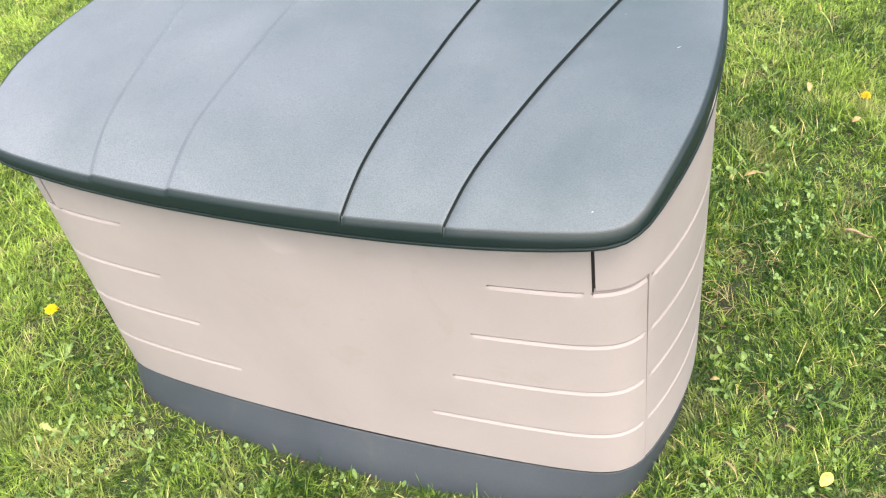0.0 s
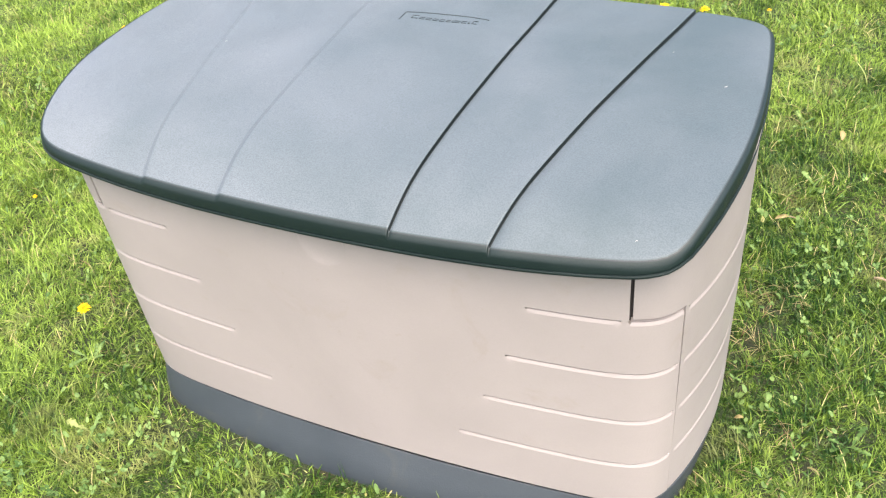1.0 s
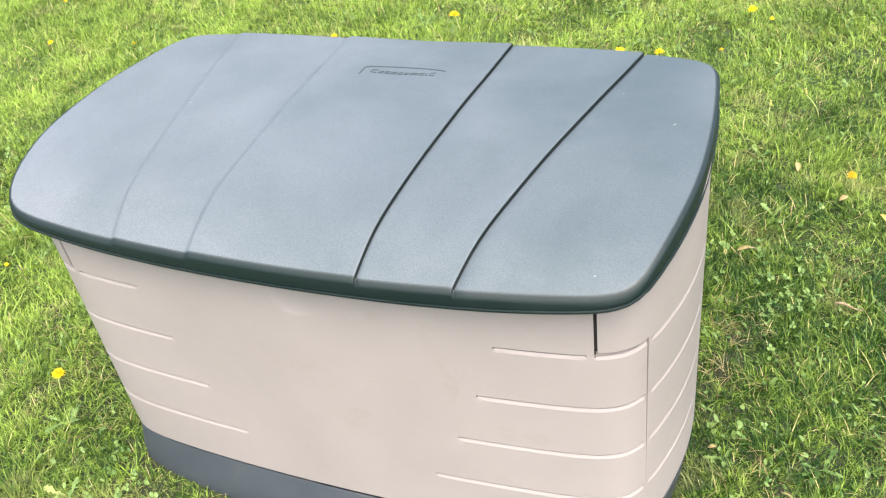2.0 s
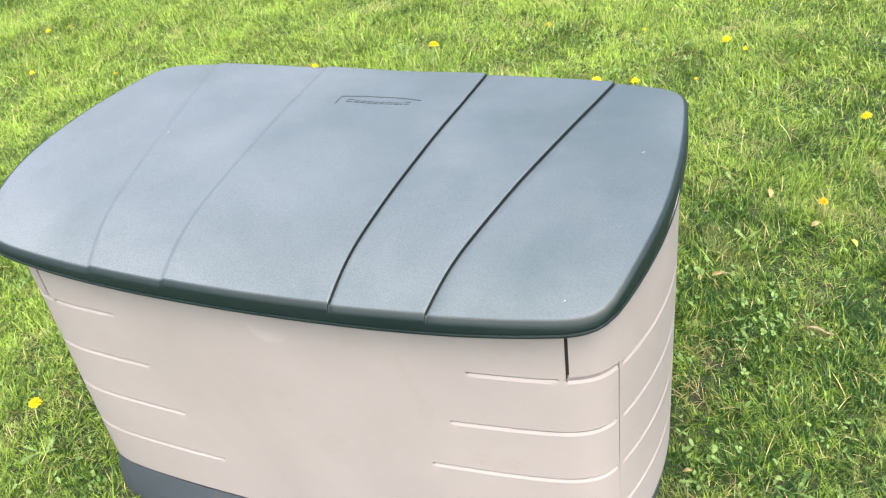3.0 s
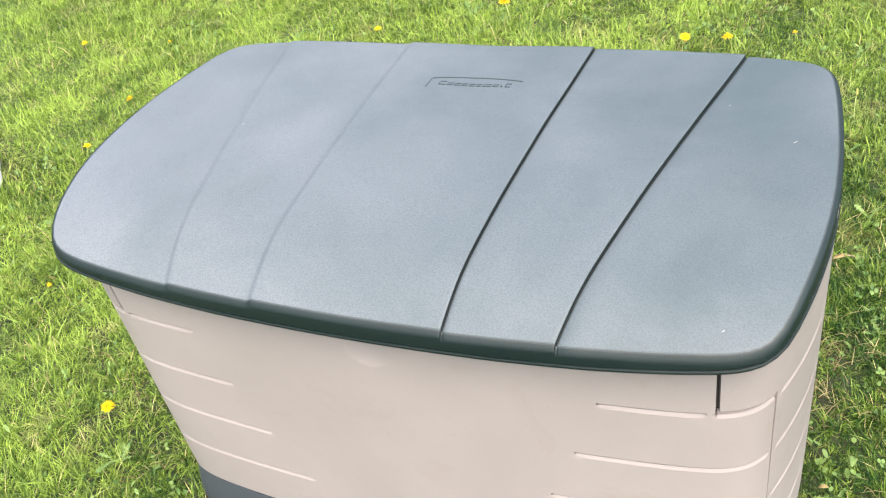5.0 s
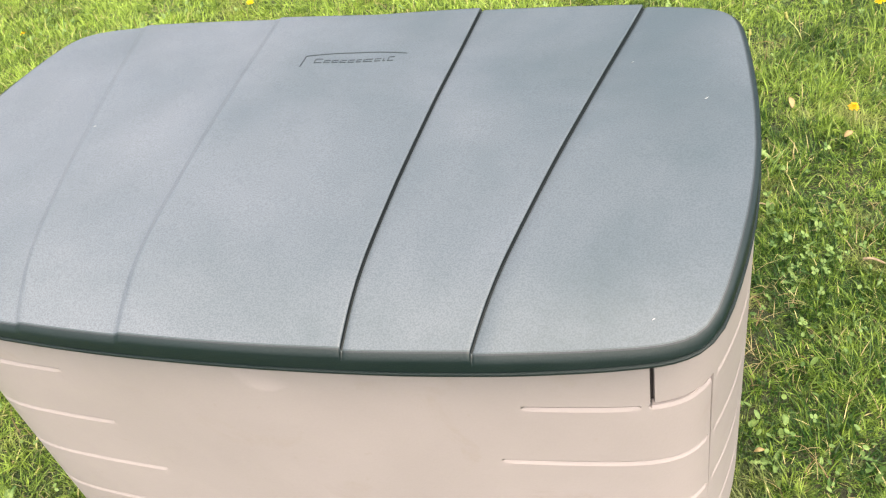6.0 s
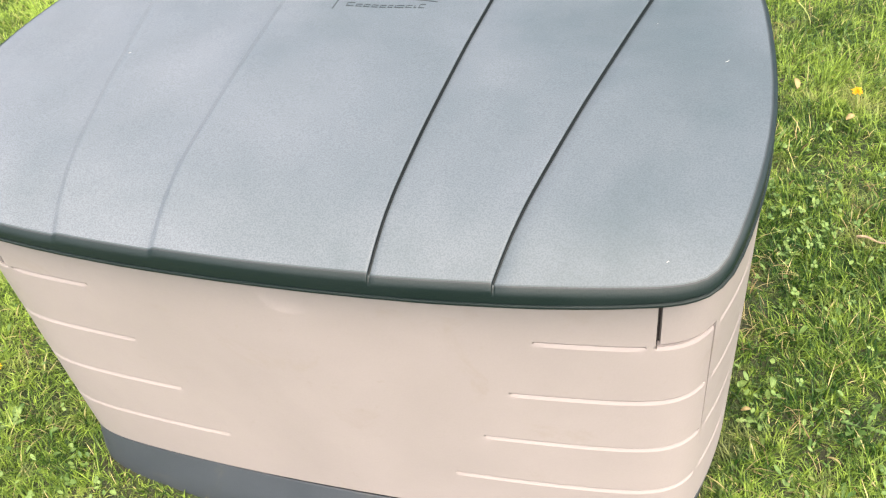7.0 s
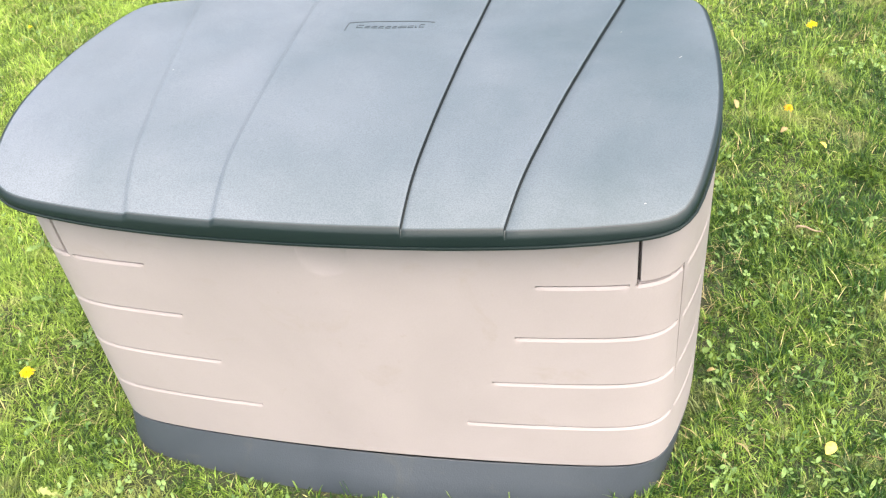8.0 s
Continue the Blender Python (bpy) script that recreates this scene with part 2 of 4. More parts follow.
def on_path(s):
    """Place and outward normal on the wall's outline at arc length s."""
    s = s % ROUND
    p = np.array([np.interp(s, PATH_S, PATH_P[:, k]) for k in (0, 1)])
    a = np.array([np.interp((s - 0.004) % ROUND, PATH_S, PATH_P[:, k]) for k in (0, 1)])
    b = np.array([np.interp((s + 0.004) % ROUND, PATH_S, PATH_P[:, k]) for k in (0, 1)])
    d = b - a
    return p, np.array([d[1], -d[0]]) / np.linalg.norm(d)


def arc_at_x(x):
    """Arc length of the point of the front right quarter at this x."""
    k = np.searchsorted(PATH_P[:180, 0], x)
    return float(np.interp(x, PATH_P[:180, 0], PATH_S[:180])) if k < 180 else PATH_S[180]


Z_LOW, Z_TOP = 0.0925, 0.648
GROOVES = (0.5376, 0.4240, 0.3130, 0.2008)
GROOVE_FROM = (0.331, 0.294, 0.250, 0.196)      # x at which each front groove begins
SLOT, SEAM = arc_at_x(0.4845), arc_at_x(0.553)
DEEP = 0.0024


def groove_depth(s, z, spans):
    """How far the moulded groove lies inside the wall: an undercut upper lip over a sloping lower face."""
    deep = 0.0
    for zi, (a, b) in spans:
        up = z - zi
        if -0.0070 <= up <= 0.0034 and a <= s <= b:
            ends = min(1.0, (s - a) / 0.005, (b - s) / 0.005)
            deep = max(deep, ends * (DEEP * (up + 0.0070) / 0.0060 if up < -0.0009 else 0.0095))
    return deep


def wall_panel(name, s_lines, z_lines, inside, spans, dent=False):
    """A moulded wall panel with thickness, as a shell bent along the outline."""
    verts, faces, index = [], [], {}
    for i, s in enumerate(s_lines):
        p, n = on_path(s)
        for j, z in enumerate(z_lines):
            d = groove_depth(s, z, spans)
            if dent:
                q = (s / 0.042) ** 2 + ((z - 0.600) / 0.050) ** 2
                if z > 0.600:
                    q = (s / 0.042) ** 2
                d += 0.0045 * max(0.0, 1 - q) ** 0.6 if q < 1 else 0.0
                d += 0.0012 * math.sin(7 * s + 1.0) * math.sin(9 * z)
            index[i, j] = len(verts)
            verts.append((*(p - d * n), z))
            verts.append((*(p - 0.010 * n), z))
    kept = set()
    for i in range(len(s_lines) - 1):
        for j in range(len(z_lines) - 1):
            if inside(0.5 * (s_lines[i] + s_lines[i + 1]), 0.5 * (z_lines[j] + z_lines[j + 1])):
                kept.add((i, j))
    for i, j in kept:
        a, b, c, d = index[i, j], index[i + 1, j], index[i + 1, j + 1], index[i, j + 1]
        faces.append((a, b, c, d))
        faces.append((a + 1, d + 1, c + 1, b + 1))
        for near, (e, f) in (((i, j - 1), (a, b)), ((i + 1, j), (b, c)), ((i, j + 1), (c, d)), ((i - 1, j), (d, a))):
            if near not in kept:
                faces.append((f, e, e + 1, f + 1))
    used = sorted({v for face in faces for v in face})
    back = {v: k for k, v in enumerate(used)}
    return sharp(mesh_of(name, [verts[v] for v in used], [tuple(back[v] for v in face) for face in faces], BODY), 15)


def z_grid():
    zs = set(np.linspace(Z_LOW, Z_TOP, 30).round(5))
    zs.update((0.545, 0.555, 0.565, 0.575, 0.585, 0.595, 0.605, 0.615, 0.625))
    for zi in GROOVES:
        zs = {z for z in zs if abs(z - zi) > 0.011}
        zs.update(round(zi + o, 5) for o in (0.0040, 0.0034, -0.0006, -0.001, -0.004, -0.0070))
    zs.add(round(GROOVES[0] + 0.0085, 5))
    return sorted(zs)


def s_grid(lo, hi, extra, step=0.012):
    ss = list(np.linspace(lo, hi, int((hi - lo) / step) + 2))
    ss = [s for s in ss if all(abs(s - e) > 0.003 for e in extra)] + list(extra)
    return sorted(ss)


def emblem_mesh(name, x0, x1, y0, y1, zf, bend=0.0, thick=0.0008):
    """A thin raised bar on the lid."""
    verts, faces = [], []
    n = 10
    for k in range(n + 1):
        u = k / n
        x = x0 + (x1 - x0) * u
        rise = bend * (1 - (2 * u - 1) ** 2)
        for y in (y0, y1):
            yy = y + rise
            zt = zf(x, yy)
            verts += [(x, yy, zt - 0.002), (x, yy, zt + thick)]
    for k in range(n):
        a = 4 * k
        faces += [(a + 1, a + 5, a + 7, a + 3), (a, a + 4, a + 5, a + 1), (a + 2, a + 3, a + 7, a + 6)]
    faces += [(0, 1, 3, 2), (4 * n, 4 * n + 2, 4 * n + 3, 4 * n + 1)]
    return mesh_of(name, verts, faces, EMBLEM_SHADE, False)


def lid_y(x):
    return 0.350 - 0.11 * x * x


LID_ROUND = 20
CROWN_Y = (-0.37, -0.33, -0.29, -0.25, -0.20, -0.12, -0.04, 0.06, 0.16, 0.26, 0.36)
CROWN_Z = (0.663, 0.6830, 0.7005, 0.7120, 0.7180, 0.7220, 0.7230, 0.7215, 0.7185, 0.7145, 0.7105)
_cy = np.linspace(-0.37, 0.37, 300)
_cz = np.interp(_cy, CROWN_Y, CROWN_Z)
_cz = np.convolve(np.pad(_cz, 14, mode="reflect", reflect_type="odd"), np.ones(29) / 29, "valid")
STEP = 0.0045
EDGE_R = 0.011
ROLL = 0.0085            # the paler top ends this far inside the outline
# foot of the rim: level along the front, arched over the sides
FOOT_Y = (-0.36, -0.345, -0.337, -0.330, -0.325, -0.312, -0.295, -0.267, -0.226, -0.150, 0.0, 0.10, 0.20, 0.27, 0.31, 0.37)
FOOT_Z = (0.6420, 0.6445, 0.6485, 0.6545, 0.6590, 0.6670, 0.6740, 0.6790, 0.6815, 0.6825, 0.6820, 0.679, 0.673, 0.663, 0.653, 0.648)


def rim_foot(y):
    return float(np.interp(y, FOOT_Y, FOOT_Z))


def ridge_x(c, y):
    """x of the lid's mould line c (0 to 1 at the inner ridge, 2 at the outer), fanning out to the back."""
    v = (y + 0.35) / 0.71
    inner, outer = 0.147 + 0.033 * v, 0.294 + 0.150 * v
    return inner * c if c <= 1 else inner + (outer - inner) * (c - 1)


def lid_rho(x, y):
    front = y < 0
    bow = 0.6005 - (0.50 if front else 0.25) * y * y if x > 0 else 0.614 - (0.67 if front else 0.45) * y * y
    deep = lid_y(x) if front else 0.360 - 0.09 * x * x
    power = LID_ROUND if front else 18
    x, y = abs(x), abs(y)
    return ((x / bow) ** power + (y / deep) ** power) ** (1 / power)


def edge_way(x, y):
    e = 1e-4
    return lid_rho(x + e, y) - lid_rho(x - e, y), lid_rho(x, y + e) - lid_rho(x, y - e), e


def edge_distance(x, y):
    """Metres from the lid's outline, and how far the nearest edge faces sideways (0 to 1)."""
    gx, gy, e = edge_way(x, y)
    slope = math.hypot(gx, gy) / (2 * e)
    return max(0.0, (1 - lid_rho(x, y)) / max(slope, 0.2)), gx * gx / (gx * gx + gy * gy + 1e-12)


def lid_top(x, y, level=None):
    """Height of the lid's top: crown, panel steps and the rounded edge."""
    z = float(np.interp(y, _cy, _cz))
    z += 0.0006 * math.sin(15 * y + 3 * x) + 0.0005 * math.sin(11 * x - 5 * y + 1) + 0.0003 * math.sin(31 * y - 9 * x)
    if level is None:
        a = abs(x)
        level = 2 if a < ridge_x(1, y) else 1 if a < ridge_x(2, y) else 0
    z += STEP * (level - 1)
    z += (0.011 * min(1.0, abs(x) / 0.45) - 0.003) * (1 - min(1.0, abs(y) / 0.35) ** 4 if y < 0 else 1.0)
    d, share = edge_distance(x, y)
    fall = 0.70 - 0.35 * share + 3.1 * share * (1 - share)
    if d < EDGE_R:
        z -= fall * (EDGE_R - math.sqrt(max(0.0, EDGE_R ** 2 - (EDGE_R - d) ** 2)))
    return z


def lid_columns():
    """Mould lines across the lid, each with the level of its panel: a rounded edge and a shallow channel at every step."""
    cols = []
    for sign in (-1, 1):
        half = [(c, 2) for c in np.linspace(0, 0.92, 13)]
        for k, last in ((1, 1.93), (2, 2.0)):
            if sign < 0:      # soft steps
                edge = [(-0.050, 1.0), (-0.032, 0.96), (-0.016, 0.80), (0.000, 0.50), (0.016, 0.20), (0.034, 0.03)]
            else:             # undercut steps with dirt in the channel
                # undercut steps, the channel's shade painted on their faces
                edge = [(-0.030, 1.0), (-0.018, 0.97), (-0.012, 0.84), (-0.0095, 0.62), (-0.0085, -0.45), (0.003, -0.52), (0.010, -0.20), (0.018, -0.02)]
            half += [(k + d, 2 - k + lv) for d, lv in edge]
            if k == 1:
                half += [(c, 1) for c in np.linspace(1.06, last, 12)]
        cols.append([(sign, float(c), float(lv)) for c, lv in half])
    return cols[0][:0:-1] + cols[1]


def build_lid(box):
    rows = 60
    v = np.linspace(0, 1, rows)
    v = 0.5 - 0.5 * np.cos(math.pi * v)
    v = 0.45 * v + 0.55 * (np.linspace(0, 1, rows))
    v = np.unique(np.concatenate([v, [0.002, 0.005, 0.009, 0.014, 0.019, 0.025, 0.975, 0.981, 0.986, 0.991, 0.995, 0.998]]))
    lines = []                       # (function y -> x, level)
    for sign, c, lv in lid_columns():
        lines.append((lambda y, sign=sign, c=c: sign * ridge_x(c, y), lv))
    step_shaded = {26 + k for k, (sign, c, lv) in enumerate(lid_columns()) if sign > 0 and (abs(c % 1 - 0.9905) < 1e-4 or abs(c % 1 - 0.9915) < 1e-4)}
    outer = 26
    spread = [math.sin(0.5 * math.pi * k / outer) for k in range(1, outer + 1)]
    spread = spread[:-1] + [0.9995]
    right = []
    for w in spread:
        right.append((lambda y, w=w: ridge_x(2.03, y) + (0.6004 - ROLL - ridge_x(2.03, y)) * w, 0))
    left = [(lambda y, w=w: -ridge_x(2.03, y) - (0.6139 - ROLL - ridge_x(2.03, y)) * w, 0) for w in spread][::-1]
    lines = left + lines + right

    def end(fx, sign):
        lo, hi = 0.0, sign * 0.40
        for _ in range(44):
            mid = 0.5 * (lo + hi)
            if edge_distance(fx(mid), mid)[0] > ROLL:
                lo = mid
            else:
                hi = mid
        return lo

    verts, faces = [], []
    m = len(v)
    for fx, lv in lines:
        y0, y1 = end(fx, -1), end(fx, 1)
        for t in v:
            y = y0 + (y1 - y0) * t
            x = fx(y)
            verts.append((x, y, lid_top(x, y, lv)))
    n = len(lines)
    for i in range(n - 1):
        for j in range(m - 1):
            faces.append((i * m + j, (i + 1) * m + j, (i + 1) * m + j + 1, i * m + j + 1))
    ring = [(*verts[i * m][:2], lines[i][1]) for i in range(n)] + [(*verts[i * m + m - 1][:2], lines[i][1]) for i in range(n - 1, -1, -1)]
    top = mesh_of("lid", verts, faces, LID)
    top.materials.append(STEP_SHADE)          # near-black, paints the shade in the right-hand steps
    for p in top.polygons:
        p.material_index = int(p.index // (m - 1) in step_shaded)
    lid = part("lid", sharp(top, 40), box, "weathered grey-green domed lid with stepped panels")
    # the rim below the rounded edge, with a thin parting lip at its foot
    verts, faces, slots, count = [], [], [], len(ring)
    rolls = (0.0, 0.0014, 0.0028, 0.0042, 0.0058, 0.0072, 0.0080, ROLL - 0.0001)
    outline = []
    for x, y, level in ring:
        gx, gy, e = edge_way(x, y)
        way = Vector((gx, gy)).normalized()
        d0 = edge_distance(x, y)[0]
        points = []
        for out in rolls:
            q = Vector((x, y)) + way * max(0.0, out + d0 - ROLL)
            points.append((q.x, q.y, lid_top(q.x, q.y, level)))
        outline.append(points)
    for k in range(len(rolls)):
        verts += [points[k] for points in outline]
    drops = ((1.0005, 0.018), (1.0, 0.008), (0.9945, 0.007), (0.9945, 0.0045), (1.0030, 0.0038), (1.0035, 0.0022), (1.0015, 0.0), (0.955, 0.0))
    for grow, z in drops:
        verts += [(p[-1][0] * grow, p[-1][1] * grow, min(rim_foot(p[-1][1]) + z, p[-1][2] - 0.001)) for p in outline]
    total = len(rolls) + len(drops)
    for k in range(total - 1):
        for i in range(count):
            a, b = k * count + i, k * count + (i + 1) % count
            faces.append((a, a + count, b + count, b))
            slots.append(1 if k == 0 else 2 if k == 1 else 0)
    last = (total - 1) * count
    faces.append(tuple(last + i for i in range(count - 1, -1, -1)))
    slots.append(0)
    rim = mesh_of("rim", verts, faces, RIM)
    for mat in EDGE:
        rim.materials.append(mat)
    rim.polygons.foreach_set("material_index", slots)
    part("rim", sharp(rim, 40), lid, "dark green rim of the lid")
    # moulded emblem: an arched line with a short tail and a row of small plain marks
    zf = lambda x, y: lid_top(x, y, 2)
    part("emblem_line", emblem_mesh("emblem_line", -0.078, 0.089, 0.2140, 0.2158, zf, 0.009), lid)
    part("emblem_tail", emblem_mesh("emblem_tail", -0.0800, -0.0783, 0.183, 0.2145, zf, 0.0), lid)
    x = -0.060
    for k, wide in enumerate((0.013, 0.010, 0.010, 0.010, 0.010, 0.008, 0.015, 0.010, 0.004, 0.010)):
        tall = 0.012 if k in (0, 9) else 0.008
        part("emblem_mark", emblem_mesh("emblem_mark", x, x + wide, 0.194, 0.1954, zf), lid)
        part("emblem_mark", emblem_mesh("emblem_mark", x, x + 0.0015, 0.194, 0.194 + tall, zf), lid)
        if wide > 0.005:
            part("emblem_mark", emblem_mesh("emblem_mark", x + 0.2 * wide, x + wide, 0.194 + tall - 0.0014, 0.194 + tall, zf), lid)
        x += wide + 0.0036
    # pale specks of dried dirt
    for x, y, size in ((0.535, 0.076, 0.0024), (0.4897, -0.2885, 0.0017), (-0.36, 0.02, 0.0017), (0.434, 0.172, 0.0014)):
        v, f = tube([(x - size, y - 0.5 * size, lid_top(x, y)), (x, y, lid_top(x, y) + 0.0006), (x + size, y + 1.5 * size, lid_top(x, y))], [size * 0.10, size * 0.17, size * 0.08], 6)
        part("speck", mesh_of("speck", v, f, RUBBER), lid, "pale speck of dried dirt")
    return lid


def base_bow(x):
    """How far the foot of the base stands out before the long walls."""
    return 0.011 + 0.025 * np.maximum(0.0, 1 - (x / 0.56) ** 2)


def build_deck_box():
    box = tagged(new("deck_box"), "large beige plastic storage box with dark green lid and base", "storage box")
    zs = z_grid()
    z_tab = GROOVES[0] + 0.0085
    # front panel: grooves from the listed x outwards to the corner seams
    spans, marks = [], []
    for k, (zi, x0) in enumerate(zip(GROOVES, GROOVE_FROM)):
        s0 = arc_at_x(x0)
        ends = ((s0, arc_at_x(0.473)), (SLOT - 0.0036, SEAM + 0.02)) if k == 0 else ((s0, SEAM - 0.005),)
        for a, b in ends:
            spans += [(zi, (a, b)), (zi, (-b, -a))]
            marks += [a, a + 0.005, b - 0.005, b]
    marks = [m for m in marks if m < SEAM]
    marks += [SLOT - 0.0012, SLOT + 0.0014, SEAM - 0.0009]
    marks += list(np.linspace(SLOT + 0.004, SEAM - 0.007, 14)) + [0.006, 0.014, 0.022, 0.030, 0.036, 0.040, 0.0425]
    marks = sorted(set(round(m, 6) for m in marks))
    grid = s_grid(0.0, SEAM - 0.0009, marks)
    grid = [-s for s in grid[:0:-1]] + grid

    def in_front(s, z):
        return abs(s) < SLOT - 0.001 or z < GROOVES[0] + (-0.004 if abs(s) < SLOT + 0.0014 else 0.0034)

    front = wall_panel("front_panel", grid, zs, in_front, spans, True)
    part("front_panel", front, box, "beige front panel with moulded grooves, lightly stained")
    part("back_panel", front, box, "", pose(0, 0, 0, 0, 0, 180))
    # side panels: wrap round the corners, with a tab over each upper front corner
    half = ROUND / 2
    lo, hi = SLOT + 0.0016, half - SLOT - 0.0016
    spans = [(zi, (SEAM + 0.007, half - SEAM - 0.007)) for zi in GROOVES]
    marks = [SEAM + 0.0009, SEAM + 0.007, SEAM + 0.012, half - SEAM - 0.012, half - SEAM - 0.007, half - SEAM - 0.0009]
    marks += list(np.linspace(SLOT + 0.004, SEAM - 0.004, 14)) + list(np.linspace(half - SEAM + 0.004, half - SLOT - 0.004, 14))

    def in_side(s, z):
        p, n = on_path(s)
        return (SEAM < s < half - SEAM or z > z_tab - 1e-4) and z < max(Z_TOP, rim_foot(p[1]) + 0.006)

    side = wall_panel("side_panel", s_grid(lo, hi, marks), zs + [0.652, 0.656, 0.660, 0.664, 0.668, 0.672, 0.676, 0.680, 0.684, 0.688, 0.692], in_side, spans)
    part("side_panel", side, box)
    part("side_panel", side, box, "", pose(0, 0, 0, 0, 0, 180))
    # dark shell added inside, stands in for the shade within the joints
    count = 180
    verts, faces = [], []
    for z in (Z_LOW - 0.02, Z_TOP - 0.004):
        for k in range(count):
            p, n = on_path(ROUND * k / count)
            verts.append((*(p - 0.0125 * n), z))
    faces = [(k, (k + 1) % count, count + (k + 1) % count, count + k) for k in range(count)]
    faces += [tuple(range(count - 1, -1, -1)), tuple(range(count, 2 * count))]
    part("liner", mesh_of("liner", verts, faces, DARK), box, "dark shell added behind the joints to shade them")
    # base plinth
    verts, faces = [], []
    rings = ((-0.0135, 0.0700), (-0.0045, 0.0710), (-0.0035, 0.0836), (-0.0012, 0.0830), (-0.0005, 0.079), (-0.0005, 0.045), (-0.0005, 0.012), (-0.0005, -0.018), (-0.02, -0.018))
    for off, z in rings:
        flare = min(1.0, max(0.0, (0.080 - z) / 0.080)) ** 0.85
        for k in range(count * 2):
            p, n = on_path(ROUND * k / (count * 2))
            foot = abs(n[1]) * base_bow(p[0]) + (0.010 if n[0] < 0 else -0.013) * abs(n[0])
            verts.append((*(p + (off + foot * flare) * n), z))
    c2 = count * 2
    for r in range(len(rings) - 1):
        for k in range(c2):
            a, b = r * c2 + k, r * c2 + (k + 1) % c2
            faces.append((a, a + c2, b + c2, b))
    faces.append(tuple(range(c2)))
    faces.append(tuple(range(len(rings) * c2 - 1, (len(rings) - 1) * c2 - 1, -1)))
    part("base", sharp(mesh_of("base", verts, faces, BASE), 40), box, "slate grey plastic base with scuffs")
    build_lid(box)
    return box


build_deck_box()


# ---------------------------------------------------------------- flowers, weeds and litter on the lawn
def flower_head(rng, radius, petals, mat, cup=0.35):
    """Several rings of narrow strap petals over a small domed centre."""
    verts, faces = [], []
    for ring, (r, lift, count) in enumerate(((1.0, 0.05, petals), (0.84, 0.28, int(petals * 0.8)), (0.62, 0.46, int(petals * 0.6)), (0.36, 0.56, int(petals * 0.4)))):
        for k in range(count):
            a = 2 * math.pi * (k + rng.random()) / count
            rr = radius * r * rng.uniform(0.78, 1.12)
            w = radius * 0.085 * (0.7 + 0.5 * r)
            ca, sa = math.cos(a), math.sin(a)
            z0, z1 = radius * (lift * 0.6), radius * (lift + cup * (0.5 - 0.5 * r) + rng.uniform(-0.05, 0.08))
            base = len(verts)
            for t, ww in ((0.06, 0.4), (0.55, 1.0), (0.95, 0.95), (1.0, 0.5)):
                z = z0 + (z1 - z0) * t + radius * 0.10 * math.sin(math.pi * t)
                for q in (-1, 1):
                    verts.append((ca * rr * t - sa * w * ww * q, sa * rr * t + ca * w * ww * q, z))
            for j in range(3):
                faces.append((base + 2 * j, base + 2 * j + 1, base + 2 * j + 3, base + 2 * j + 2))
    return mesh_of("flower_head", verts, faces, mat)


def build_flower(name, label, category, group, head_mesh, stem_h, lean):
    thing = tagged(new(name), label, category, group)
    pts = [(lean * 0.02 * (k / 4) ** 2, 0.3 * lean * 0.02 * (k / 4) ** 2, stem_h * k / 4) for k in range(5)]
    v, f = tube(pts, [0.0017, 0.0016, 0.0016, 0.0017, 0.0024])
    part("stem", mesh_of("stem", v, f, STEM), thing)
    part("flower_head", head_mesh, thing, "", pose(*pts[-1], 8 * lean, 10 * lean, 0))
    return thing


rng = random.Random(7)
open_heads = [flower_head(rng, 0.0180, 22, PETAL), flower_head(rng, 0.0165, 18, PETAL)]
old_head = flower_head(rng, 0.014, 16, PETAL_OLD, 0.8)
small_head = flower_head(rng, 0.010, 14, PETAL, 0.9)

# x, y on the lawn and size for the open yellow flowers
OPEN_FLOWERS = ((-0.545, 1.838, 1.25), (-1.00, 1.672, 0.9), (0.088, 1.679, 1.0), (0.257, 1.711, 1.1), (0.515, 2.07, 1.0), (1.003, 1.525, 1.05),
                (-0.16, 2.118, 0.85), (-1.72, 0.80, 0.8), (-1.74, 1.11, 0.8), (-2.32, 1.523, 0.8), (-0.856, -0.178, 0.95),
                (-2.578, 1.957, 0.85), (-2.477, 1.995, 0.7), (-1.888, 1.566, 0.7))
thing = build_flower("dandelion", "bright yellow open dandelion on a short stem in the grass", "flower", "dandelions on the lawn", open_heads[0], 0.055, 1.0)
spare = build_flower("dandelion", "bright yellow open dandelion on a short stem in the grass", "flower", "dandelions on the lawn", open_heads[1], 0.045, -0.8)
for k, (x, y, size) in enumerate(OPEN_FLOWERS):
    m = pose(x, y, float(ground_z(x, y)), rng.uniform(-7, 7), rng.uniform(-7, 7), rng.uniform(0, 360))
    if k < 2:
        ob = (thing, spare)[k]
        ob.matrix_basis = m
    else:
        ob = copy_thing((thing, spare)[k % 2], m)
    ob.scale = (size, size, size)

OLD_FLOWERS = ((0.878, 0.991, 1.0), (0.572, 2.035, 1.0), (0.454, 1.782, 0.9), (0.211, 2.153, 0.9), (-1.39, 0.20, 0.8))
faded = build_flower("hawkweed", "small orange-yellow half-closed flower low in the grass", "flower", "fading flowers on the lawn", old_head, 0.045, 0.7)
small = build_flower("hawkweed", "small yellow half-closed flower low in the grass", "flower", "fading flowers on the lawn", small_head, 0.030, 0.7)
for k, (x, y, size) in enumerate(OLD_FLOWERS):
    m = pose(x, y, float(ground_z(x, y)), rng.uniform(-9, 9), rng.uniform(-9, 9), rng.uniform(0, 360))
    if k < 2:
        ob = (faded, small)[k]
        ob.matrix_basis = m
    else:
        ob = copy_thing(small, m)
    ob.scale = (size, size, size)


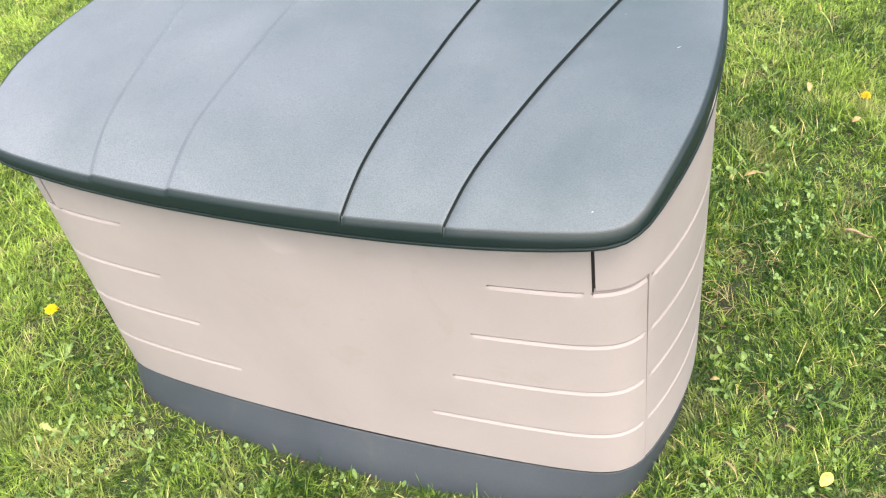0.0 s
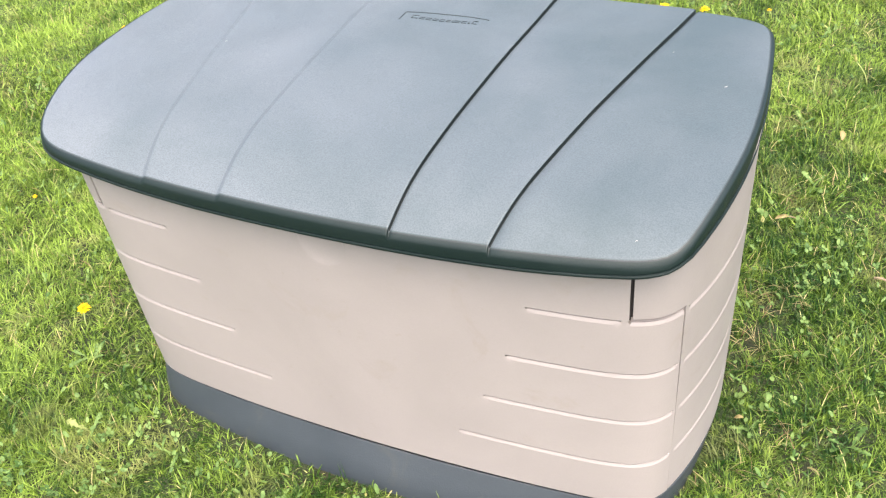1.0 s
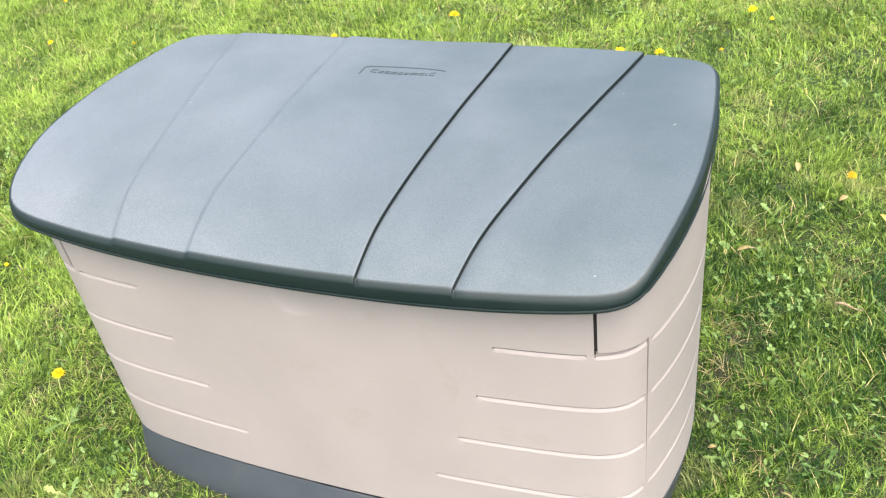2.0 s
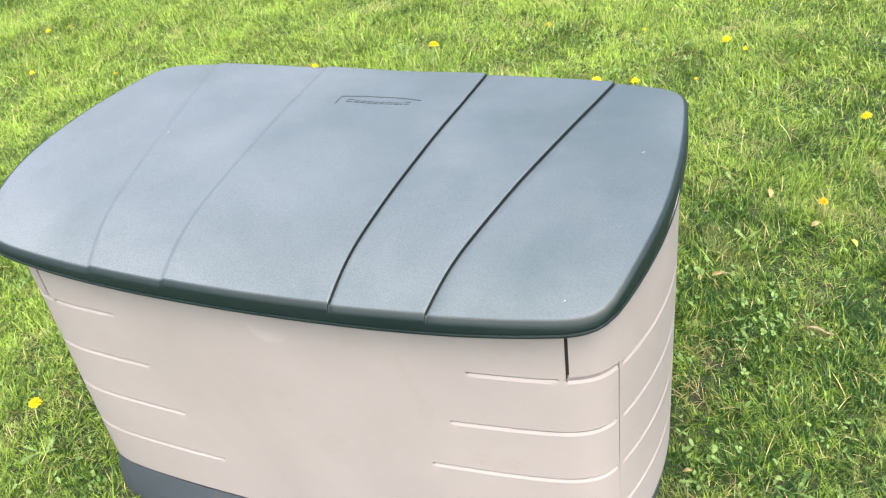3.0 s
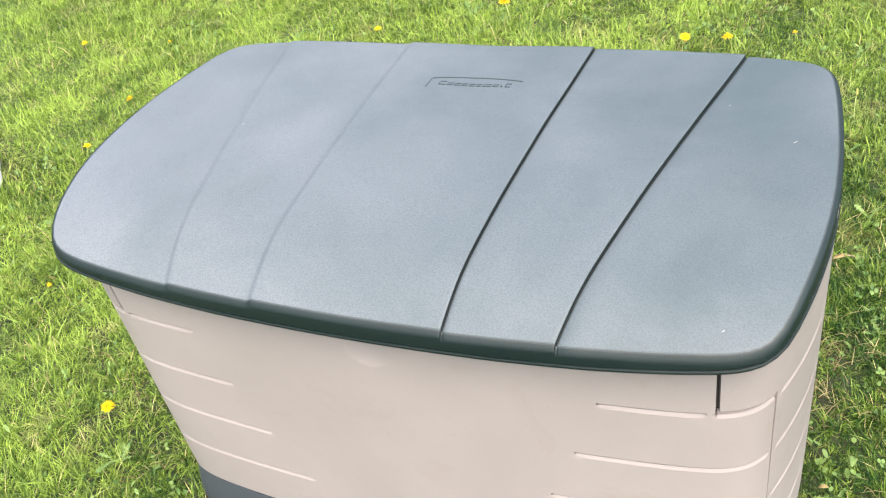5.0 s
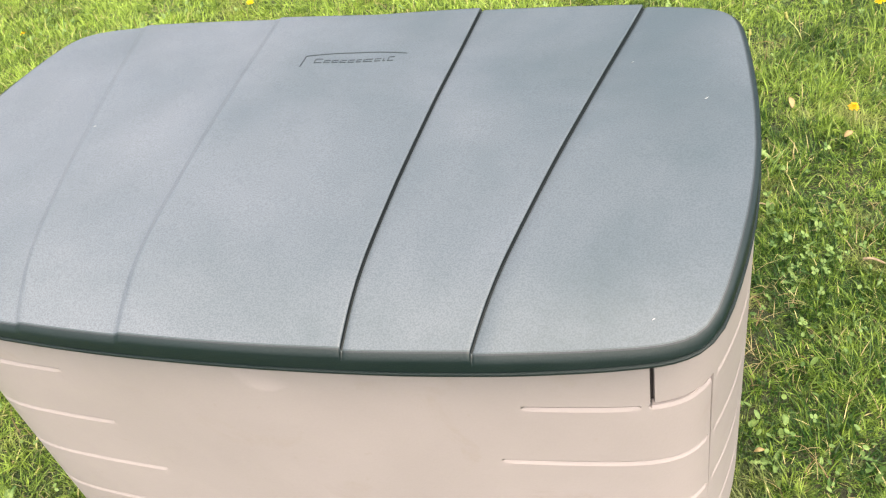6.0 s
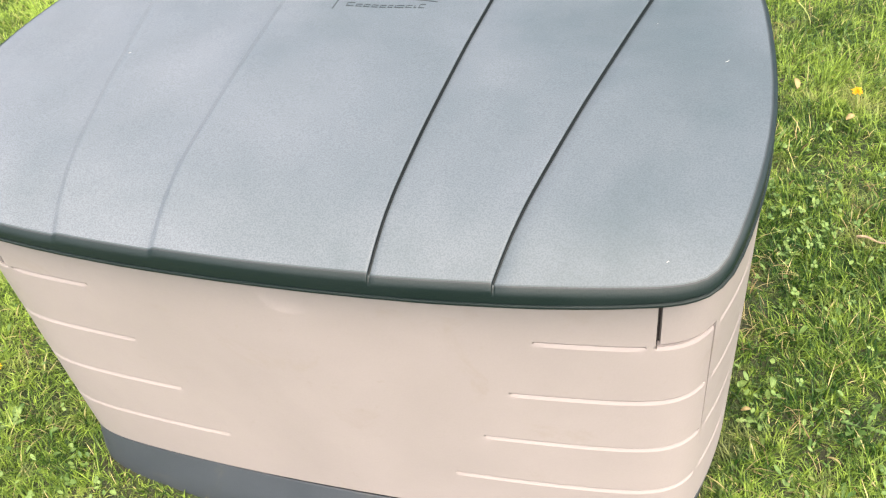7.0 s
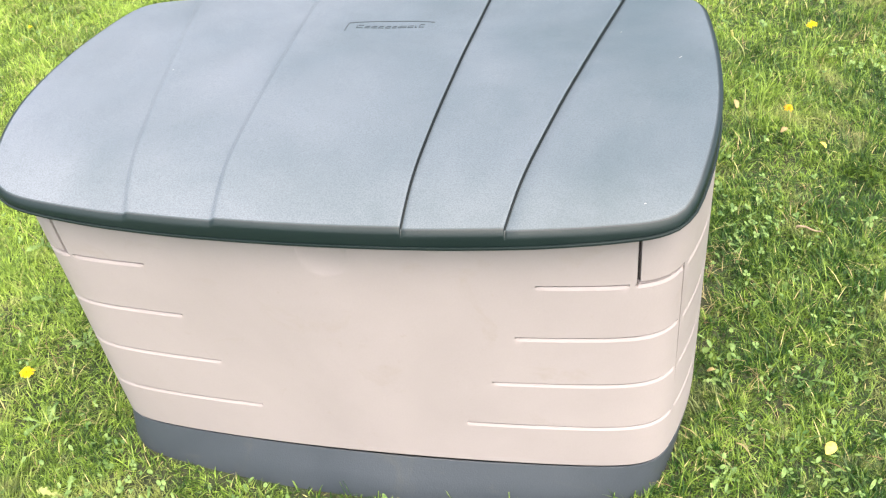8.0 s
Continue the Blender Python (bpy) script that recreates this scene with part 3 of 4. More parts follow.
def build_stalk():
    """A dandelion stalk whose flower has gone over."""
    thing = tagged(new("wilted_stalk"), "pale leaning dandelion stalk with a wilted closed head", "flower stalk", "wilted stalks on the lawn")
    pts = [(0.012 * k * k / 4, 0.006 * k, 0.030 * k - 0.0015 * k * k) for k in range(5)]
    v, f = tube(pts, [0.002, 0.0019, 0.0018, 0.0018, 0.002])
    part("stem", mesh_of("stem", v, f, STEM), thing)
    x, y, z = pts[-1]
    v, f = tube([(x, y, z - 0.002), (x + 0.002, y, z + 0.004), (x + 0.004, y + 0.001, z + 0.012), (x + 0.006, y + 0.002, z + 0.020), (x + 0.007, y + 0.002, z + 0.024)], [0.002, 0.006, 0.0055, 0.004, 0.006], 9)
    part("bud", mesh_of("bud", v, f, BUD), thing)
    return thing


stalk = build_stalk()
for k, (x, y, turn, size) in enumerate(((0.778, 1.368, 150, 0.68), (0.642, 1.266, 70, 0.58), (0.585, 1.185, 160, 0.45), (0.86, 1.65, 300, 0.36), (0.92, 1.65, 60, 0.36))):
    m = pose(x, y, float(ground_z(x, y)), 0, 0, turn)
    if k == 0:
        ob = stalk
        ob.matrix_basis = m
    else:
        ob = copy_thing(stalk, m)
    ob.scale = (1.2 * size, 1.2 * size, 1.2 * size)


def weed_leaf(rng, length, width, lobes):
    """One broad leaf along +x, arched, its edge cut into backward-pointing lobes, with a channelled midrib."""
    n = 17
    verts, faces = [], []
    for k in range(n + 1):
        t = k / n
        w = width * (0.22 + 0.78 * min(1.0, t / 0.72) ** 1.2) * (1 - max(0.0, (t - 0.78) / 0.22) ** 2.2)
        back = 0.0
        if lobes and 0.08 < t < 0.9:
            w *= (1 + 0.30 * lobes, 1 - 0.22 * lobes, 1 - 0.52 * lobes)[k % 3] * rng.uniform(0.85, 1.15)
            back = (-0.035, 0.0, 0.01)[k % 3] * lobes * length
        z = length * (0.50 * t - 0.46 * t * t) + 0.02 * length * math.sin(9 * t)
        x = length * t * (1 - 0.08 * t)
        roll = 0.28 * math.sin(5 * t + lobes)
        verts += [(x + back, -w, z + (0.22 - roll) * w), (x, 0, z), (x + back, w, z + (0.22 + roll) * w)]
    for k in range(n):
        a = 3 * k
        faces += [(a, a + 1, a + 4, a + 3), (a + 1, a + 2, a + 5, a + 4)]
    return mesh_of("leaf", verts, faces, WEED)


leaf_meshes = [weed_leaf(rng, rng.uniform(0.07, 0.115), rng.uniform(0.010, 0.015), lob) for lob in (0.7, 1.0, 0.9, 1.0, 0.5)]
broad_meshes = [weed_leaf(rng, rng.uniform(0.030, 0.045), rng.uniform(0.011, 0.015), 0) for _ in range(3)]


def build_rosette(name, label, meshes, leaves):
    thing = tagged(new(name), label, "weed", "weeds in the lawn")
    for k in range(leaves):
        a = 360 * k / leaves + rng.uniform(-45, 45)
        leaf = part("leaf", rng.choice(meshes), thing, "", pose(rng.uniform(-0.01, 0.01), rng.uniform(-0.01, 0.01), rng.uniform(0.002, 0.020), rng.uniform(-28, 28), rng.uniform(-32, 6), a))
        size = rng.uniform(0.45, 1.1)
        leaf.scale = (size, size * rng.uniform(0.7, 1.2), size)
    return thing


ROSETTES = [build_rosette("dandelion_plant", "dandelion leaf rosette spread out in the lawn", leaf_meshes, n) for n in (8, 7, 9)]
ROSETTES += [build_rosette("broadleaf_weed", "low broad-leaved green weed in the lawn", broad_meshes, n) for n in (7, 6)]
spots = [(0.845, 0.030), (0.665, 0.010), (0.806, -0.129), (0.737, 0.003), (0.905, 0.205), (0.933, 0.053), (0.82, 0.34), (0.96, -0.22), (0.629, -0.182), (0.657, -0.230),
         (1.00, 0.30), (0.93, 0.45), (0.72, 0.45), (0.98, 0.65), (1.02, 0.02), (0.70, 0.30), (0.86, 1.32), (0.95, 1.12), (0.55, 1.55), (0.80, 1.9),
         (0.2, 1.95), (-0.25, 1.85), (-0.62, 1.75), (-0.70, 1.95), (0.02, 2.05), (-0.05, 1.55), (-0.105, 2.353), (0.02, 2.30), (0.098, 2.276), (0.207, 2.171), (0.944, 2.05), (0.84, 1.97), (-0.72, 1.87), (-0.336, 1.966), (-2.46, 1.79), (0.63, 1.10), (0.69, 0.83),
         (0.74, 1.62), (-0.8, -0.02), (-0.98, 0.12), (-0.78, -0.26), (-0.62, -0.44),
         (-1.12, 0.32), (-1.30, 0.05), (-0.92, -0.34), (-0.45, -0.42), (-0.15, -0.43), (0.30, -0.42), (-1.45, 0.7), (-1.6, 1.4), (-1.1, 1.35), (0.62, -0.36)]
for k, (x, y) in enumerate(spots):
    m = pose(x, y, float(ground_z(x, y)), rng.uniform(-6, 6), rng.uniform(-6, 6), rng.uniform(0, 360))
    if k < len(ROSETTES):
        ob = ROSETTES[k]
        ob.matrix_basis = m
    else:
        ob = copy_thing(ROSETTES[rng.randrange(len(ROSETTES))], m)
    s = rng.uniform(0.40, 0.50) if k < 6 else rng.uniform(0.30, 0.50) if x > 0.6 else rng.uniform(0.4, 0.7)
    ob.scale = (s, s, s)


def flat_leaf(name, length, width, mat, curl):
    verts, faces, n = [], [], 8
    for k in range(n + 1):
        t = k / n
        w = width * math.sin(math.pi * (0.04 + 0.93 * t)) ** 0.7
        z = curl * math.sin(math.pi * t) + 0.3 * curl * t
        for q, up in ((-1, 0.5), (0, 0), (1, 0.35)):
            for side in (0, 1):
                verts.append((length * (t - 0.5), w * q, z + up * curl * (1 if q else 0) + 0.0008 * side))
    for k in range(n):
        a = 6 * k
        faces += [(a + 1, a + 7, a + 9, a + 3), (a + 3, a + 9, a + 11, a + 5), (a, a + 2, a + 8, a + 6), (a + 2, a + 4, a + 10, a + 8),
                  (a, a + 6, a + 7, a + 1), (a + 4, a + 5, a + 11, a + 10)]
    return mesh_of(name, verts, faces, mat)


LITTER = ((0.733, 1.044, 0.044, 0.009, DEAD, 100, "dry tan fallen leaf lying curled on the grass"), (0.856, 0.922, 0.030, 0.009, DEAD, 40, "small dry brown leaf on the grass"),
          (0.634, 0.652, 0.040, 0.008, DEAD, 20, "dry tan fallen leaf lying curled on the grass"), (0.854, -0.151, 0.038, 0.013, YELLOW, 60, "yellowed leaf lying on the grass"),
          (0.692, -0.171, 0.032, 0.0028, STRAW, 150, "dry tan strip of leaf on the grass"), (0.787, -0.061, 0.030, 0.0022, STRAW, 165, "dry tan strip of leaf on the grass"),
          (0.715, -0.112, 0.030, 0.0024, STRAW, 70, "dry tan strip of leaf on the grass"), (0.684, 0.090, 0.026, 0.008, WEED, 95, "small pale green leaf on the grass"),
          (0.641, 0.020, 0.022, 0.005, DEAD, 10, "small dry brown leaf on the grass"), (0.95, 0.86, 0.030, 0.008, YELLOW, 130, "yellowed leaf lying on the grass"))
for x, y, long, wide, mat, turn, label in LITTER:
    ob = tagged(new("fallen_leaf", flat_leaf("fallen_leaf", 0.8 * long, 0.8 * wide, mat, 0.005)), label, "leaf", "fallen leaves on the lawn")
    ob.matrix_basis = pose(x, y, float(ground_z(x, y)) + 0.026, 12, -10, turn)


def build_twig(x, y, length, turn, thick):
    pts = [((k / 6 - 0.5) * length, 0.08 * length * math.sin(2.3 * k / 6), 0.004 * math.sin(k)) for k in range(7)]
    v, f = tube(pts, [thick * (1 - 0.5 * k / 6) for k in range(7)], 7)
    ob = tagged(new("twig", mesh_of("twig", v, f, BARK)), "short brown twig lying in the grass", "twig", "twigs on the lawn")
    ob.matrix_basis = pose(x, y, float(ground_z(x, y)) + 0.022, 0, 3, turn)


build_twig(0.88, 0.503, 0.058, -12, 0.0036)
build_twig(0.66, 0.665, 0.05, 15, 0.0022)
build_twig(0.52, 2.24, 0.09, 35, 0.003)
build_twig(-0.42, 1.95, 0.07, 80, 0.0025)


def build_shoe():
    """A low canvas shoe with a pale rubber toe and sole, left on the grass; the toe points to +x."""
    shoe = tagged(new("canvas_shoe"), "dark grey canvas shoe with pale rubber toe on the lawn", "shoe")

    def loft(name, stations, mat, sides=14):
        verts, faces = [], []
        for x, half, z0, z1 in stations:
            for k in range(sides):
                a = 2 * math.pi * k / sides
                c, s = math.cos(a), math.sin(a)
                verts.append((x, half * math.copysign(abs(c) ** 0.7, c), 0.5 * (z0 + z1) + 0.5 * (z1 - z0) * math.copysign(abs(s) ** 0.8, s)))
        for j in range(len(stations) - 1):
            for k in range(sides):
                q = (k + 1) % sides
                faces.append((j * sides + k, (j + 1) * sides + k, (j + 1) * sides + q, j * sides + q))
        faces += [tuple(range(sides)), tuple(range(len(stations) * sides - 1, (len(stations) - 1) * sides - 1, -1))]
        return mesh_of(name, verts, faces, mat)

    sole = [(-0.145, 0.020, 0, 0.022), (-0.13, 0.036, 0, 0.024), (-0.06, 0.040, 0, 0.024), (0.02, 0.042, 0, 0.024), (0.08, 0.047, 0, 0.024), (0.12, 0.042, 0, 0.024), (0.145, 0.022, 0, 0.022)]
    upper = [(-0.138, 0.020, 0.02, 0.075), (-0.12, 0.033, 0.02, 0.085), (-0.06, 0.036, 0.02, 0.080), (0.0, 0.038, 0.02, 0.078), (0.05, 0.042, 0.02, 0.062), (0.09, 0.043, 0.02, 0.050), (0.10, 0.042, 0.02, 0.047)]
    toe = [(0.085, 0.0445, 0.021, 0.051), (0.11, 0.042, 0.021, 0.046), (0.13, 0.031, 0.021, 0.040), (0.140, 0.017, 0.021, 0.034)]
    part("sole", loft("sole", sole, RUBBER), shoe, "off-white rubber sole")
    part("upper", loft("upper", upper, CANVAS), shoe, "dark grey canvas upper")
    part("toe_cap", loft("toe_cap", toe, RUBBER), shoe, "off-white rubber toe cap")
    for k in range(4):
        v, f = tube([(0.0 + 0.019 * k, y, z - 0.010 * k / 3 * 2) for y, z in ((-0.022, 0.0755), (-0.010, 0.0805), (0.010, 0.0805), (0.022, 0.0755))], [0.003] * 4)
        part("lace", mesh_of("lace", v, f, RUBBER), shoe, "white lace")
    shoe.matrix_basis = pose(-1.985, 0.615, float(ground_z(-1.985, 0.615)) + 0.020, 0, 0, -46)


build_shoe()


# ---------------------------------------------------------------- grass
gen = np.random.default_rng(5)


def patch_noise(x, y, f, seed):
    a = seed * 1.7
    return (np.sin(f * x + a) * np.cos(1.3 * f * y - 2 * a) + np.sin(1.9 * f * y + 0.8 * f * x + 3 * a) + np.cos(2.7 * f * x - 1.6 * f * y + a)) / 3


def off_box(x, y, grow=0.006):
    bx, by = np.maximum(0.601 - 0.87 * y * y + np.where(x > 0, -0.009, 0.007) + grow, 0.05), 0.310 - 0.10 * x * x + base_bow(x) + grow
    return (np.abs(x) / bx) ** 16 + (np.abs(y) / np.maximum(by, 0.05)) ** 16 > 1


def blades(x, y, length, width, bend, turn, segs):
    """Arrays of curved, tapered blades: vertices and triangles."""
    n = len(x)
    z0 = ground_z(x, y) - 0.004
    t = np.linspace(0, 1, segs + 1)
    dx, dy = np.cos(turn), np.sin(turn)
    out = length[:, None] * (np.sin(bend)[:, None] * t ** 1.6)
    up = length[:, None] * (t * np.cos(bend * 0.85)[:, None] - 0.18 * t ** 3 * np.sin(bend)[:, None])
    cx, cy, cz = x[:, None] + dx[:, None] * out, y[:, None] + dy[:, None] * out, z0[:, None] + up
    w = 0.5 * width[:, None] * np.array([0.75] + [1.0 - 0.75 * (k / segs) ** 2 for k in range(1, segs)])
    twist = turn + gen.uniform(-0.6, 0.6, n)
    px, py = -np.sin(twist)[:, None], np.cos(twist)[:, None]
    tilt = gen.uniform(-0.35, 0.35, n)[:, None]
    L = np.stack([cx[:, :-1] - px * w, cy[:, :-1] - py * w, cz[:, :-1] - tilt * w], -1)
    R = np.stack([cx[:, :-1] + px * w, cy[:, :-1] + py * w, cz[:, :-1] + tilt * w], -1)
    tip = np.stack([cx[:, -1:], cy[:, -1:], cz[:, -1:]], -1)
    per = 2 * segs + 1
    verts = np.concatenate([np.stack([L, R], 2).reshape(n, 2 * segs, 3), tip], 1).reshape(-1, 3)
    tri = []
    for k in range(segs - 1):
        tri += [(2 * k, 2 * k + 1, 2 * k + 3), (2 * k, 2 * k + 3, 2 * k + 2)]
    tri.append((2 * segs - 2, 2 * segs - 1, 2 * segs))
    tris = (np.arange(n)[:, None, None] * per + np.array(tri)[None]).reshape(-1, 3)
    return verts, tris


def big_mesh(name, verts, tris, mat):
    me = bpy.data.meshes.new(name)
    me.vertices.add(len(verts))
    me.vertices.foreach_set("co", verts.astype(np.float32).ravel())
    me.loops.add(3 * len(tris))
    me.loops.foreach_set("vertex_index", tris.astype(np.int32).ravel())
    me.polygons.add(len(tris))
    me.polygons.foreach_set("loop_start", np.arange(0, 3 * len(tris), 3, dtype=np.int32))
    me.polygons.foreach_set("use_smooth", np.ones(len(tris), dtype=bool))
    me.materials.append(mat)
    me.update(calc_edges=True)
    return me


def scatter(box, density, keep):
    x0, x1, y0, y1 = box
    n = int((x1 - x0) * (y1 - y0) * density)
    x, y = gen.uniform(x0, x1, n), gen.uniform(y0, y1, n)
    ok = keep(x, y) & off_box(x, y)
    return x[ok], y[ok]


def in_sight(x, y, margin=0.25):
    """The stretch of lawn on the walk's side; what lies beyond is laid coarsely."""
    return (y > -0.47 - 1.146 * (x + 0.79) - 1.5 * margin) & (x < 1.15 + margin) & (y > -0.60 - margin)


def near_zone(x, y):
    return (x > -1.65) & (x < 1.25) & (y > -0.80) & (y < 1.45) & in_sight(x, y)


def mid_zone(x, y):
    return (x > -3.9) & (x < 1.5) & (y > -0.9) & (y < 3.0) & in_sight(x, y) & ~near_zone(x, y)


def outer_zone(x, y):
    fading = np.hypot(x + 0.5, y - 0.8) < 3.4 + 1.9 * gen.random(len(x))
    return ~near_zone(x, y) & ~mid_zone(x, y) & fading


def worn_spots(x, y):
    """Spots beside the box where the turf is thin and dry."""
    spots = ((0.625, 0.22, 0.035, 0.07, 1.1), (0.640, 0.40, 0.045, 0.06, 0.9), (0.695, -0.14, 0.050, 0.045, 1.1), (0.70, 0.27, 0.05, 0.06, 0.4), (0.77, 2.20, 0.10, 0.06, 0.8), (-1.05, 1.99, 0.12, 0.07, 0.7), (0.30, 1.85, 0.10, 0.05, 0.6))
    return sum(w * np.exp(-(((x - a) / p) ** 2 + ((y - b) / q) ** 2)) for a, b, p, q, w in spots)


def thin_out(x, y):
    """Lawn density: a few sparse, worn spots."""
    worn = worn_spots(x, y)
    p = np.maximum(0.90 + 0.24 * patch_noise(x, y, 6.0, 1.0) + 0.22 * patch_noise(x, y, 23.0, 2.0), 0.62) - 0.36 * worn
    return gen.random(len(x)) < p


def lay_grass(box, density, keep, segs, long, wide, tufted=0.7, crowd=26):
    x, y = scatter(box, density, lambda x, y: keep(x + gen.normal(0, 0.14, len(x)), y + gen.normal(0, 0.14, len(x))))
    ok = thin_out(x, y)
    x, y = x[ok], y[ok]
    n = len(x)
    # most blades stand in tussocks that lean one way and open outwards
    home = gen.integers(0, n, n) // crowd * crowd % n
    mark = (home * 0.6180339887) % 1.0
    other = (home * 0.7548776662) % 1.0
    tuft = gen.random(n) < tufted
    spread = 0.007 + 0.011 * other
    away = gen.normal(0, 1, (2, n)) * spread
    x, y = np.where(tuft, x[home] + away[0], x), np.where(tuft, y[home] + away[1], y)
    comb = 2.2 * patch_noise(x, y, 3.0, 5.0) + 1.8 * patch_noise(x, y, 9.0, 6.0) + 1.2
    lean = comb + (mark - 0.5) * 3.6
    fan = np.arctan2(away[1] + 0.012 * np.sin(lean), away[0] + 0.012 * np.cos(lean))
    tall = 1.0 + 0.36 * patch_noise(x, y, 4.0, 3.0) + 0.26 * patch_noise(x, y, 13.0, 4.0)
    lush = np.where(tuft, 0.72 + 0.85 * mark * mark + 0.25 * other, 0.75)
    length = gen.gamma(8.0, 1 / 8.0, n) * long * np.clip(tall, 0.45, 1.7) * lush
    # trodden short along the front of the box, left standing against its side
    close = np.clip((np.maximum(np.abs(x) / 0.60, np.abs(y) / 0.35) - 1.0) / 0.20, 0, 1)
    least = np.where(x > 0.56, 0.95, np.where(x < -0.45, 0.85, 0.72))
    length *= np.where(gen.random(n) < 0.988, least + (1 - least) * close, 1.0)
    width = wide * gen.uniform(0.55, 1.30, n) * (0.85 + 0.35 * other)
    bend = np.clip(gen.normal(1.0, 0.42, n) + 0.35 * (other - 0.5), 0.04, 1.50)
    turn = np.where(tuft, fan + gen.normal(0, 0.65, n), np.where(gen.random(n) < 0.3, comb + gen.normal(0, 0.7, n), gen.uniform(0, 2 * math.pi, n)))
    ok = off_box(x, y)
    return blades(x[ok], y[ok], length[ok], width[ok], bend[ok], turn[ok], segs)


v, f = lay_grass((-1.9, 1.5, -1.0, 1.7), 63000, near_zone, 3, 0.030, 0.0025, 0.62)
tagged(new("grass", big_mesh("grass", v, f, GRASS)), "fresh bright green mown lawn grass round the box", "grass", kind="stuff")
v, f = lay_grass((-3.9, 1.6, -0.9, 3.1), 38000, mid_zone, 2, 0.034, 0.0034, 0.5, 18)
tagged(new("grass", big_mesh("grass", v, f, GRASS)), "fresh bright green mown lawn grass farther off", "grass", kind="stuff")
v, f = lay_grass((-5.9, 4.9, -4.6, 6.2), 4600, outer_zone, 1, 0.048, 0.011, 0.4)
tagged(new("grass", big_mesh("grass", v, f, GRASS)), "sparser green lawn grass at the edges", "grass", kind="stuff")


def lay_straw():
    x, y = scatter((-2.6, 1.4, -0.8, 2.6), 3400, lambda x, y: x < 9)
    ok = gen.random(len(x)) < 0.05 + 0.30 * patch_noise(x, y, 9.0, 8.0) + 0.16 * patch_noise(x, y, 25.0, 13.0) + 1.0 * worn_spots(x, y) - 0.3 * (y < -0.30) * (x < 0.55)
    x, y = x[ok], y[ok]
    n = len(x)
    v, f = blades(x, y, gen.uniform(0.025, 0.07, n), gen.uniform(0.0012, 0.0026, n), gen.uniform(1.15, 1.5, n), gen.uniform(0, 6.28, n), 2)
    v[:, 2] += np.repeat(gen.uniform(0.008, 0.026, n), 5)
    tagged(new("straw", big_mesh("straw", v, f, STRAW)), "dry straw-coloured clippings lying between the grass", "straw", kind="stuff")


